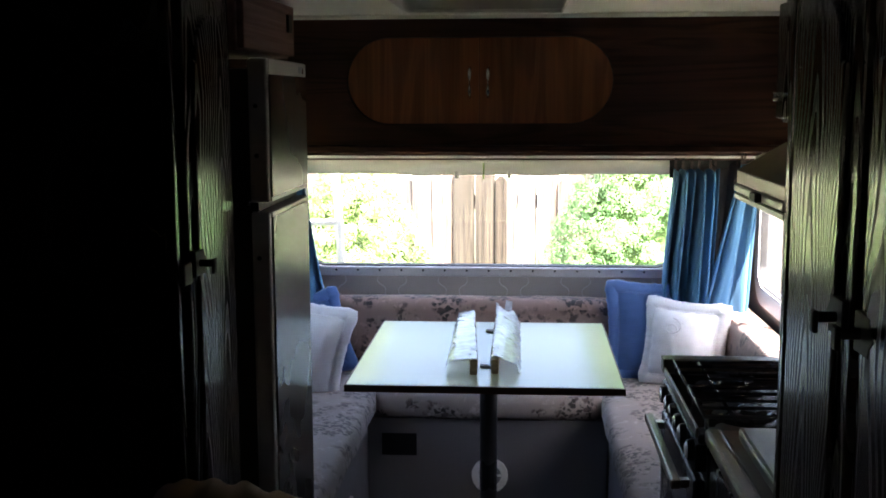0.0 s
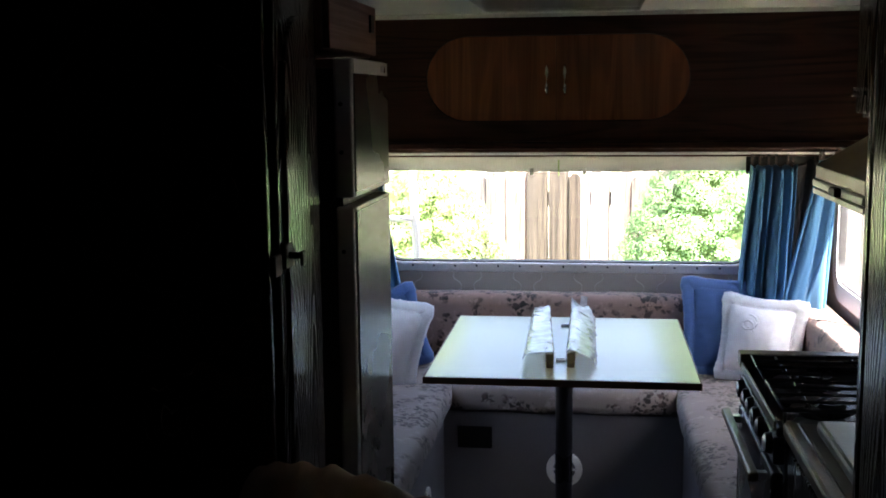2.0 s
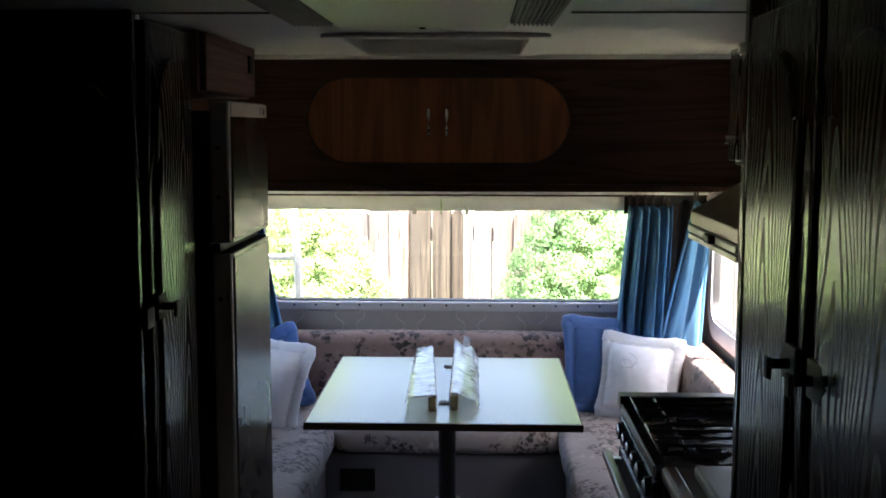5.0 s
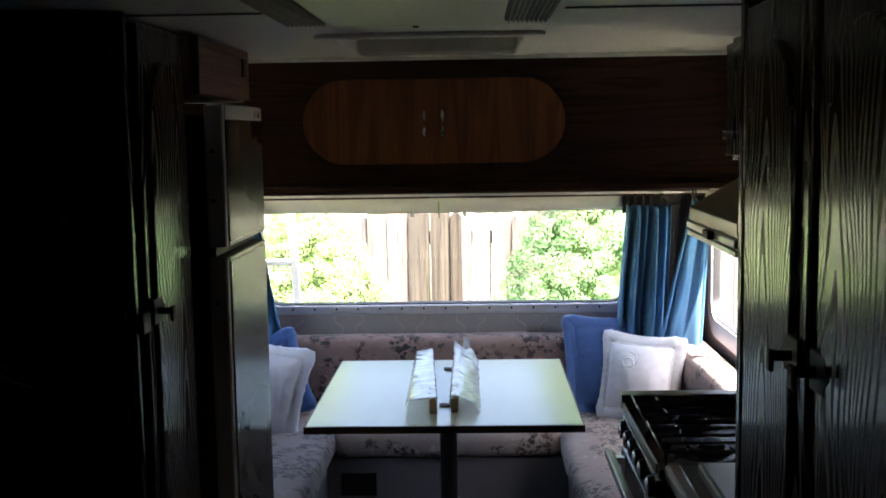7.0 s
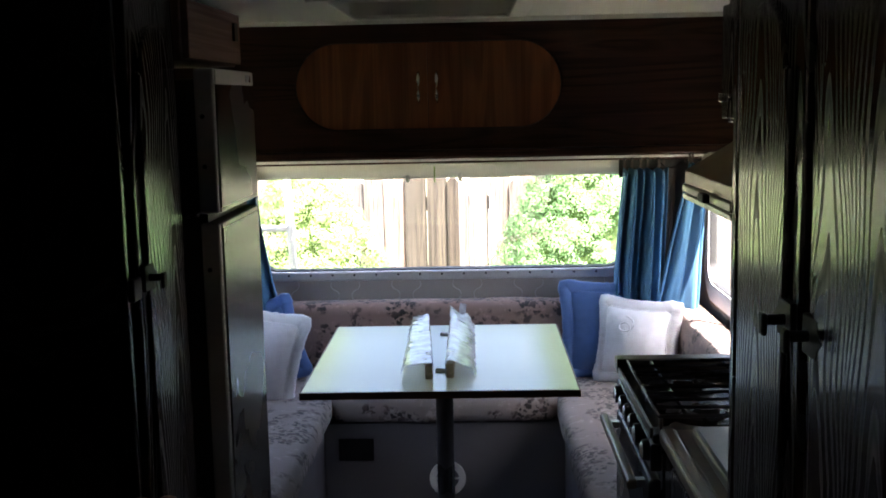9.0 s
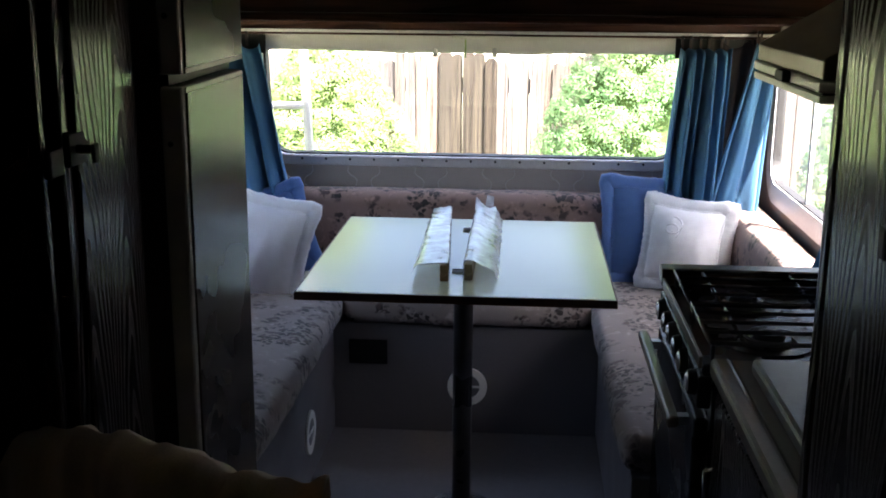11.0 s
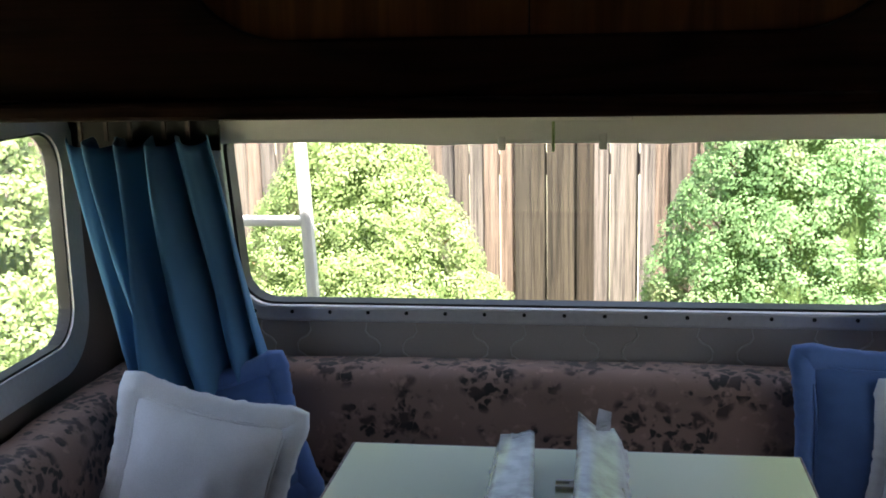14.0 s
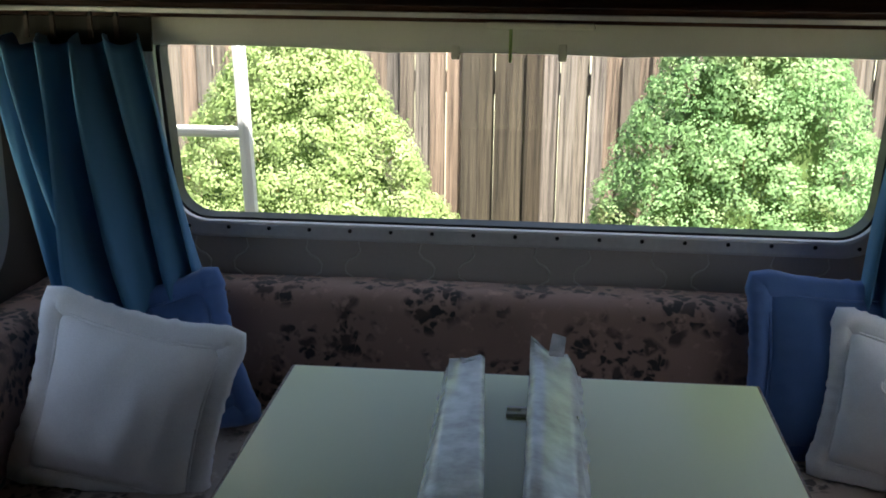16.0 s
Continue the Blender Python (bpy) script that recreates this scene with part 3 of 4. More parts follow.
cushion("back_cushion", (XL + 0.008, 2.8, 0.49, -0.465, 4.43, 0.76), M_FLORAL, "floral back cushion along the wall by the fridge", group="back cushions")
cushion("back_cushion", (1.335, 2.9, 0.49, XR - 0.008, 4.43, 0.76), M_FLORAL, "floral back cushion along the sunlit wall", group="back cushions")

# ---- table ----
tb = thing("dining_table", "mint-white laminate pedestal table with a brown edge", "table", (0.471, 3.46, 0))
part("tabletop", box(-0.388, -0.437, 0.75, 0.388, 0.437, 0.77), M_TABLE, tb, "mint-white laminate top", bevel=0.002)
for nm, b6 in (("edge_strip", (-0.392, -0.441, 0.749, 0.392, -0.4375, 0.7685)), ("edge_strip", (-0.392, 0.4375, 0.749, 0.392, 0.441, 0.7685)), ("edge_strip", (-0.392, -0.437, 0.749, -0.3885, 0.437, 0.7685)), ("edge_strip", (0.3885, -0.437, 0.749, 0.392, 0.437, 0.7685))):
    part(nm, box(*b6), M_EDGE, tb, "dark brown edge strip")
part("pedestal", rod((0, 0, 0.012), (0, 0, 0.715), 0.028, 24), M_POST, tb, "dark steel tube leg", smooth=False)
part("base_socket", rod((0, 0, 0), (0, 0, 0.012), 0.085, 28, r2=0.05), M_STEEL, tb)
part("top_socket", rod((0, 0, 0.715), (0, 0, 0.7495), 0.05, 28, r2=0.085), M_STEEL, tb)

# ---- fridge and tall units ----
fr = thing("fridge", "brown-panelled caravan fridge with metal-trimmed doors", "fridge", (0, 0, 0))
part("body", box(XL + 0.004, 2.415, 0.03, -0.005, 2.765, 1.63), M_BODY, fr, "dark brown fridge casing", bevel=0.004)
for z0, z1, nm in ((0.08, 1.325, "main door"), (1.345, 1.65, "freezer door")):
    d = part("door", box(-0.004, 2.36, z0, 0.038, 2.762, z1), M_FRIDGE_TRIM, fr, "metal-trimmed " + nm, bevel=0.006)
    part("panel", box(0.0385, 2.372, z0 + (0.02 if z0 < 1 else 0.012), 0.0425, 2.75, z1 - (0.012 if z0 < 1 else 0.034)), M_FRIDGE, d, "glossy dark brown panel")
    part("edge_band", box(0.0385, 2.37, z1 - 0.011, 0.041, 2.755, z1 - 0.002) if z0 < 1 else box(0.0385, 2.37, z0 + 0.002, 0.041, 2.755, z0 + 0.011), M_WHITE, d, "pale edge band")
    if z0 > 1:
        band = part("top_band", box(0.0385, 2.37, z1 - 0.033, 0.041, 2.755, z1 - 0.003), M_WHITE, d, "pale band along the top")
        part("badge", box(0.0415, 2.67, z1 - 0.026, 0.043, 2.72, z1 - 0.01), M_STEEL, band)
    for zz in (z0 + 0.1, z1 - 0.1):
        part("screw", rod((0.012, 2.3575, zz), (0.012, 2.3598, zz), 0.005, 10), M_BLACK, d)
part("hinge_bar", tube([(-0.05, 2.409, 1.332), (-0.028, 2.404, 1.338), (-0.004, 2.4, 1.342)], 0.006, 10), M_CHROME, fr, "bright hinge bar", smooth=True)
# added black strip: gives the open gap its shade by colour
part("gap_filler", box(-0.0045, 2.365, 1.3255, 0.012, 2.76, 1.3445), M_BLACK, fr, "black strip filled in as the gap's shade between the doors")
tc = thing("top_cupboard", "red-brown laminate cupboard above the fridge", "cupboard", (0, 0, 0))
part("body", box(XL + 0.004, 2.335, 1.665, -0.02, 2.85, ZC - 0.004), M_TOPCAB, tc, bevel=0.003)
part("door", box(-0.0195, 2.345, 1.67, -0.004, 2.845, ZC - 0.008), M_TOPCAB, tc, bevel=0.003)
part("catch", box(-0.0035, 2.755, 1.725, 0.003, 2.79, 1.768), M_BLACK, tc, "black push catch")

def arched(w, h, rise, n=14):
    """A cathedral-arched outline, w wide and h high, from the origin."""
    pts = [(0, 0), (w, 0), (w, h - rise)]
    for k in range(1, n):
        u = k / n
        x = w * (1 - u)
        t = abs(2 * u - 1)
        pts.append((x, h - rise + rise * (1 - t ** 2) ** 0.8 if 0.12 < u < 0.88 else h - rise))
    pts.append((0, h - rise))
    return pts

def tall_door(parent, m, w, h, handle_z, hinge_left, rim=0.055):
    """An oak door in x and z, set at m, with raised panels and a latch; its -y side looks at the aisle."""
    def put(name, bm, mat, par, label="", bevel=0.0):
        bm.transform(m)
        return part(name, bm, mat, par, label, bevel=bevel)

    d = put("door", box(0, -0.02, 0, w, 0, h), M_OAK, parent, "dark oak door", 0.004)
    pw = w - 2 * rim
    put("arched_panel", plate([(u + rim, v + 0.62) for u, v in arched(pw, h - 0.68, 0.09)], 0.008, -0.0285), M_OAK, d, "raised arched panel", 0.005)
    put("lower_panel", plate([(rim, 0.07), (rim + pw, 0.07), (rim + pw, 0.55), (rim, 0.55)], 0.008, -0.0285), M_OAK, d, "raised panel", 0.005)
    hx = w - 0.03 if hinge_left else 0.03
    side = 1 if hinge_left else -1
    tip = [(hx - side * 0.05, handle_z), (hx - side * 0.034, handle_z + 0.012), (hx - side * 0.03, handle_z + 0.024), (hx + side * 0.024, handle_z + 0.024), (hx + side * 0.024, handle_z - 0.024), (hx - side * 0.03, handle_z - 0.024), (hx - side * 0.034, handle_z - 0.012)]
    plt = put("latch", plate(tip, 0.009, -0.0295), M_BLACK, d, "black pointed latch plate", 0.002)
    put("spindle", rod((hx, -0.03, handle_z), (hx, -0.052, handle_z), 0.007, 12), M_BLACK, plt)
    put("lever", box(hx - 0.01, -0.06, handle_z - 0.02, hx + 0.01, -0.0525, handle_z + 0.01), M_BLACK, plt, "black turn lever", 0.004)


lw = thing("tall_wardrobe", "dark oak wardrobe with an arched-panel door beside the fridge", "wardrobe", (0, 0, 0))
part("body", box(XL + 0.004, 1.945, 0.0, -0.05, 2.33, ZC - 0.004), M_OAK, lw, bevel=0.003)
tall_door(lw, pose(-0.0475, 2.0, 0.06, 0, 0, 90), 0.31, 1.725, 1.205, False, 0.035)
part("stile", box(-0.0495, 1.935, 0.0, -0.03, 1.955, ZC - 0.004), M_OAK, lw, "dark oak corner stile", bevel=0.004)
part("catch", box(-0.0295, 1.94, 1.235, -0.018, 1.985, 1.275), M_BLACK, lw, "black door catch", bevel=0.003)
# unseen panel, added to keep light from behind out of the left recess
nw = thing("light_block_partition", "unseen dark oak partition added to block light from behind", "partition", (0, 0, 0))
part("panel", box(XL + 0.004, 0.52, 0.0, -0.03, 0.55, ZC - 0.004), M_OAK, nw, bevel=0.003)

rw = thing("tall_cupboard", "dark oak cupboard with two arched-panel doors and latches", "cupboard", (0, 0, 0))
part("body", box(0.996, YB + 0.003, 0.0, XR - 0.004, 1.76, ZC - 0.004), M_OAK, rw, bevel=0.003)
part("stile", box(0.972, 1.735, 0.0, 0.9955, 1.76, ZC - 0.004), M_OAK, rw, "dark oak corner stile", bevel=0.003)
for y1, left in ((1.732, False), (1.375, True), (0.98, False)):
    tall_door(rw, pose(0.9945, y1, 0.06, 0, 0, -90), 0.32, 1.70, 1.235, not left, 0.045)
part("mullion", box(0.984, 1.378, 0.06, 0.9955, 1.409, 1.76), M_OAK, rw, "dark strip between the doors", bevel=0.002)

# ---- kitchen ----
kc = thing("kitchen_cabinet", "brown kitchen cabinet below the worktop", "cabinet", (0, 0, 0))
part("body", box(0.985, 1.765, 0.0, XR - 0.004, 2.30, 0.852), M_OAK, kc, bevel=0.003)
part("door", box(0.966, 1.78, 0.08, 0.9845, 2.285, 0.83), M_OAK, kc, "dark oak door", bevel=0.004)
part("handle", tube([(0.966, 2.22, 0.62), (0.945, 2.22, 0.63), (0.945, 2.22, 0.71), (0.966, 2.22, 0.72)], 0.005), M_CHROME, kc, smooth=True)
wt = thing("worktop", "brown worktop with a bronze edge beside the cooker", "worktop", (0, 0, 0.852))
part("top", box(0.99, 1.763, 0.001, XR - 0.004, 2.298, 0.03), M_COUNTER, wt, bevel=0.003)
part("edge", box(0.955, 1.763, 0.001, 0.9895, 2.298, 0.034), M_BROWNMETAL, wt, "bronze-coloured rounded edge", bevel=0.008)
sk = thing("sink_cover", "dark grey sink cover lying on the worktop", "sink cover", (1.22, 2.03, 0.8825))
part("plate", box(-0.21, -0.22, 0, 0.2, 0.2, 0.028), M_COVER, sk, bevel=0.008)

st = thing("cooker", "black enamel gas cooker with pan supports and oven", "cooker", (0, 0, 0.0))
part("body", box(0.965, 2.305, 0.0, XR - 0.006, 2.855, 0.845), M_ENAMEL, st, "black enamel body", bevel=0.004)
part("hob", box(0.945, 2.305, 0.846, XR - 0.006, 2.855, 0.868), M_ENAMEL, st, "black enamel hob", bevel=0.006)
part("hob_trim", box(0.938, 2.303, 0.862, 0.9445, 2.857, 0.884), M_BROWNMETAL, st, "bronze front trim", bevel=0.002)
part("back_strip", box(0.935, 2.815, 0.8685, XR - 0.006, 2.862, 0.905), M_BROWNMETAL, st, "bronze side strip", bevel=0.003)
bm = box(0.94, 2.31, 0.785, 0.9645, 2.85, 0.845)
part("control_panel", bm, M_ENAMEL, st, "black control panel", bevel=0.004)
for y in (2.335, 2.447, 2.525, 2.608, 2.681, 2.77):
    kb = part("knob", rod((0.9395, y, 0.826), (0.925, y, 0.826), 0.024, 24, r2=0.021), M_BLACK, st, "black control knob")
    part("cap", rod((0.9248, y, 0.826), (0.9215, y, 0.826), 0.017, 20, r2=0.013), M_STEEL, kb, "bright steel cap")
od = part("oven_door", box(0.938, 2.315, 0.14, 0.9645, 2.845, 0.765), M_ENAMEL, st, "black glass oven door", bevel=0.006)
part("oven_handle", box(0.893, 2.33, 0.738, 0.916, 2.83, 0.76), M_BROWNMETAL, od, "dull bronze bar handle", bevel=0.006)
for y in (2.37, 2.79):
    part("handle_post", box(0.9145, y - 0.01, 0.733, 0.9375, y + 0.01, 0.75), M_STEEL, od)
for bx, by in ((1.08, 2.44), (1.32, 2.44), (1.08, 2.68), (1.32, 2.68)):
    bn = part("burner", rod((bx, by, 0.8685), (bx, by, 0.880), 0.05, 24, r2=0.043), M_IRON, st, "black gas burner")
    part("burner_cap", rod((bx, by, 0.8805), (bx, by, 0.890), 0.034, 24, r2=0.03), M_ENAMEL, bn)
    part("burner_bowl", ring([(0.056 * math.cos(a), 0.056 * math.sin(a)) for a in np.linspace(0, 2 * math.pi, 29)[:-1]], [(0.085 * math.cos(a), 0.085 * math.sin(a)) for a in np.linspace(0, 2 * math.pi, 29)[:-1]], 0.003), M_ENAMEL, st, m=pose(bx, by, 0.8685, 90))
for y0 in (2.325, 2.57):
    gm = bmesh.new()
    y1 = y0 + 0.235
    tube([(0.96, y0, 0.902), (1.44, y0, 0.902), (1.44, y1, 0.902), (0.96, y1, 0.902), (0.96, y0, 0.902)], 0.0045, 8, gm)
    for k in range(1, 4):
        tube([(0.96, y0 + 0.235 * k / 4, 0.904), (1.44, y0 + 0.235 * k / 4, 0.904)], 0.004, 8, gm)
    for x in (1.02, 1.2, 1.38):
        tube([(x, y0, 0.900), (x, y1, 0.900)], 0.004, 8, gm)
    for x in (0.965, 1.435):
        for y in (y0 + 0.005, y1 - 0.005):
            rod((x, y, 0.8685), (x, y, 0.900), 0.004, 8, gm)
    part("pan_support", gm, M_IRON, st, "black wire pan support", smooth=True)

pan = thing("saucepan", "dark saucepan with a bright rim on the hob", "saucepan", (1.33, 2.68, 0.909))
circ = [(math.cos(a), math.sin(a)) for a in np.linspace(0, 2 * math.pi, 33)[:-1]]
bm = ring([(0.083 * u, 0.083 * v) for u, v in circ], [(0.087 * u, 0.087 * v) for u, v in circ], 0.075)
bm.transform(pose(0, 0, 0.075, 90))
rod((0, 0, 0.0), (0, 0, 0.004), 0.0835, 32, bm)
part("pot", bm, M_IRON, pan, "dark pot")
bm = ring([(0.084 * u, 0.084 * v) for u, v in circ], [(0.0905 * u, 0.0905 * v) for u, v in circ], 0.006)
bm.transform(pose(0, 0, 0.0815, 90))
part("rim", bm, M_STEEL, pan, "bright steel rim", bevel=0.002)

hd = thing("cooker_hood", "beige cooker hood with a dark sloping top", "cooker hood", (0, 0, 1.33))
bm = bmesh.new()
prof = [(1.088, 0.03), (1.088, 0.062), (1.27, 0.17), (XR - 0.004, 0.17), (XR - 0.004, 0.03)]
fa = [bm.verts.new((x, 2.25, z)) for x, z in prof]
fb = [bm.verts.new((x, 2.735, z)) for x, z in prof]
bm.faces.new(fa), bm.faces.new(fb)
for k in range(5):
    bm.faces.new((fa[k], fa[(k + 1) % 5], fb[(k + 1) % 5], fb[k]))
part("canopy", bm, M_BROWNMETAL, hd, "bronze sloping canopy", bevel=0.003)
part("lip", box(1.082, 2.245, 0.011, XR - 0.004, 2.74, 0.029), M_WHITE, hd, "cream front lip", bevel=0.004)
# shade between the two lips, set by a black strip
part("shadow_gap", box(1.09, 2.25, 0.007, XR - 0.004, 2.735, 0.0108), M_BLACK, hd, "black strip painted as the groove's shade")
part("base_lip", box(1.084, 2.245, -0.006, XR - 0.004, 2.74, 0.0068), M_WHITE, hd, "cream lower lip", bevel=0.002)
part("switch", box(1.066, 2.425, 0.012, 1.0815, 2.475, 0.032), M_BLACK, hd, "black switch", bevel=0.003)
part("switch", box(1.07, 2.48, 0.012, 1.0815, 2.50, 0.028), M_BLACK, hd, "black switch", bevel=0.003)
oc = thing("wall_cupboard", "dark oak wall cupboard above the cooker hood", "cupboard", (0, 0, 1.505))
part("body", box(1.19, 1.765, 0.0, XR - 0.004, 2.74, ZC - 1.505 - 0.004), M_OAK, oc, bevel=0.003)
for y in (1.775, 2.27):
    d = part("door", box(1.172, y, 0.01, 1.1895, y + 0.46, ZC - 1.505 - 0.02), M_OAK, oc, "dark oak door", bevel=0.004)
    part("knob", rod((1.1715, y + 0.42, 0.06), (1.155, y + 0.42, 0.06), 0.01, 14), M_CHROME, d)

# ---- curtains, blinds ----
def curtain(name, top0, top1, bot0, bot1, plan, depth, normal, label, seed, flare=1.3, mat=None):
    """A gathered curtain with deep folds that open towards the hem."""
    rnd = random.Random(seed)
    bm = bmesh.new()
    folds = len(plan)
    nu, nv = folds * 16, 24
    n = Vector(normal).normalized()
    widths = [w for w, _ in plan]
    total, ends = sum(widths), [0.0]
    for w in widths:
        ends.append(ends[-1] + w / total)
    deep = [d for _, d in plan]
    sway = [rnd.uniform(-1, 1) for _ in range(folds + 1)]
    rows = []
    for j in range(nv + 1):
        v = j / nv
        a, b = Vector(top0).lerp(Vector(bot0), v), Vector(top1).lerp(Vector(bot1), v)
        row = []
        for i in range(nu + 1):
            u = i / nu
            k = max(q for q in range(folds) if ends[q] <= u + 1e-9)
            f = (u - ends[k]) / (ends[k + 1] - ends[k])
            f = f + 0.13 * sway[k + 1] * math.sin(2 * math.pi * f) * (0.4 + v)
            wave = math.sin(2 * math.pi * f) + 0.3 * math.sin(4 * math.pi * f + sway[k] + 1.5 * v)
            amp = 1.45 * depth * deep[k] * (0.6 + (flare - 0.6) * v ** 0.8) * (1 + 0.35 * sway[k] * math.sin(3.0 * v + k))
            side = (sway[k] * (1 - f) + sway[k + 1] * f) * 0.035 * v * math.sin(math.pi * u)
            soft = 0.014 * noise.noise(Vector((u * 6 + seed, v * 3, 0))) * (0.3 + v)
            drop = Vector((0, 0, -0.022 * math.sin(math.pi * max(0.0, min(1.0, f))) * (1 - v) ** 8))
            row.append(bm.verts.new(drop + a.lerp(b, min(1, max(0, u + side + 0.02 * wave * (0.4 + 0.6 * v)))) + n * (amp * (wave + 0.4) + soft)))
        rows.append(row)
    for r0, r1 in zip(rows, rows[1:]):
        for i in range(nu):
            bm.faces.new((r0[i], r0[i + 1], r1[i + 1], r1[i]))
    c = thing(name, label, "curtain")
    cl = part("cloth", bm, mat or M_CURTAIN, c, smooth=True)
    so = cl.modifiers.new("thickness", "SOLIDIFY")
    so.thickness = 0.002
    for k in range(folds):
        p = Vector(top0).lerp(Vector(top1), ends[k] + 0.25 / folds) - n * 0.012
        hk = part("hook", box(-0.004, -0.003, -0.012, 0.004, 0.003, 0.03), M_HOOK, c, "brown curtain hook", m=Matrix.Translation(p))
        part("glide", rod((0, 0, 0.03), (0, 0, 0.038), 0.006, 10, r2=0.004), M_BLACK, hk, "dark glide")
    return c

ZT = 1.30
curtain("curtain", (1.14, 4.205, ZT), (1.305, 4.2, ZT), (1.10, 4.31, 0.70), (1.28, 4.22, 0.70), ((0.6, 0.8), (0.7, 1.2), (0.6, 0.9), (0.9, 1.3), (0.8, 1.0)), 0.042, (0.1, -1, 0), "gathered blue curtain at the end window", 1)
curtain("curtain", (1.378, 4.16, ZT + 0.02), (1.448, 4.16, ZT + 0.02), (1.235, 4.165, 0.70), (1.405, 4.13, 0.70), ((0.5, 0.5), (2.2, 0.7), (0.6, 0.5)), 0.02, (0.1, -1, 0), "loose blue curtain panel falling across the corner", 6)
# added dark sheet: paints the shaded gap between the two blue panels
curtain("curtain_gap_shade", (1.28, 4.228, ZT + 0.02), (1.44, 4.228, ZT + 0.02), (1.26, 4.262, 0.9), (1.40, 4.25, 0.9), ((1.0, 0.6), (1.0, 0.8)), 0.01, (0.1, -1, 0), "dark sheet added as the shade between the blue curtains", 8, 1.0, M_CURTAIN_SHADE)
curtain("curtain", (-0.56, 4.18, ZT), (-0.27, 4.205, ZT), (-0.44, 4.21, 0.70), (-0.19, 4.30, 0.70), ((1.0, 0.6), (0.9, 1.2), (1.3, 1.5), (0.9, 1.1), (1.2, 0.7)), 0.042, (-0.1, -1, 0), "gathered blue curtain at the end window in shade", 2)
curtain("curtain", (1.43, 2.76, ZT), (1.43, 2.95, ZT), (1.38, 2.77, 0.70), (1.38, 3.33, 0.70), ((1.0, 0.8), (0.8, 1.2), (1.2, 1.0), (1.5, 0.7)), 0.022, (-1, 0, 0), "blue curtain drawn back at the side window", 3)
rail = thing("curtain_rail", "dark curtain rail board under the overhead cabinet", "curtain rail", (0, 0, 0))
part("board", box(XL + 0.003, 4.236, 1.328, XR - 0.003, 4.248, 1.40), M_DARK, rail, "dark wooden rail board", bevel=0.002)
for x0, x1 in ((XL + 0.003, -0.262), (1.128, XR - 0.003)):
    part("end_board", box(x0, 4.238, 1.262, x1, 4.246, 1.3275), M_BLACK, rail, "dark board behind the curtain heading", bevel=0.002)
part("track", box(XL + 0.02, 4.224, 1.336, XR - 0.02, 4.2355, 1.346), M_ALU, rail, "thin metal track", bevel=0.002)

bl = thing("roller_blind", "half-rolled cream blind with a pull cord", "blind", (0, 0, 0))
bm = bmesh.new()
rows = []
for j in range(9):
    v = j / 8
    row = []
    for i in range(61):
        u = i / 60
        x = -0.30 + 1.47 * u
        sag = 0.014 * (abs(math.sin(math.pi * (u * 3.2 - 0.05))) ** 0.7)
        z = 1.362 - v * (0.088 + 0.008 * math.sin(math.pi * u) - sag * 0.4)
        y = 4.285 - 0.022 * math.sin(math.pi * v) - 0.004 * math.sin(17 * u)
        row.append(bm.verts.new((x, y, z)))
    rows.append(row)
for r0, r1 in zip(rows, rows[1:]):
    for i in range(60):
        bm.faces.new((r0[i], r0[i + 1], r1[i + 1], r1[i]))
cl = part("cloth", bm, M_BLIND, bl, smooth=True)
so = cl.modifiers.new("thickness", "SOLIDIFY")
so.thickness = 0.004
for x in (0.32, 0.523):
    part("strap", box(x - 0.008, 4.268, 1.256, x + 0.008, 4.276, 1.30), M_BLIND, bl, "grey-beige holding strap", bevel=0.003)
part("cord", rod((0.425, 4.252, 1.255), (0.425, 4.252, 1.33), 0.003, 8), M_LEAF, bl, "green pull cord")
part("pull", box(0.38, 4.218, 1.318, 0.58, 4.2355, 1.33), M_WHITE, bl, "white centre bracket", bevel=0.004)
sb = thing("roller_blind", "rolled cream blind above the side window", "blind", (0, 0, 0))
part("roll", rod((1.43, 2.95, 1.337), (1.43, 4.06, 1.333), 0.026, 24), M_BLIND, sb, smooth=True)

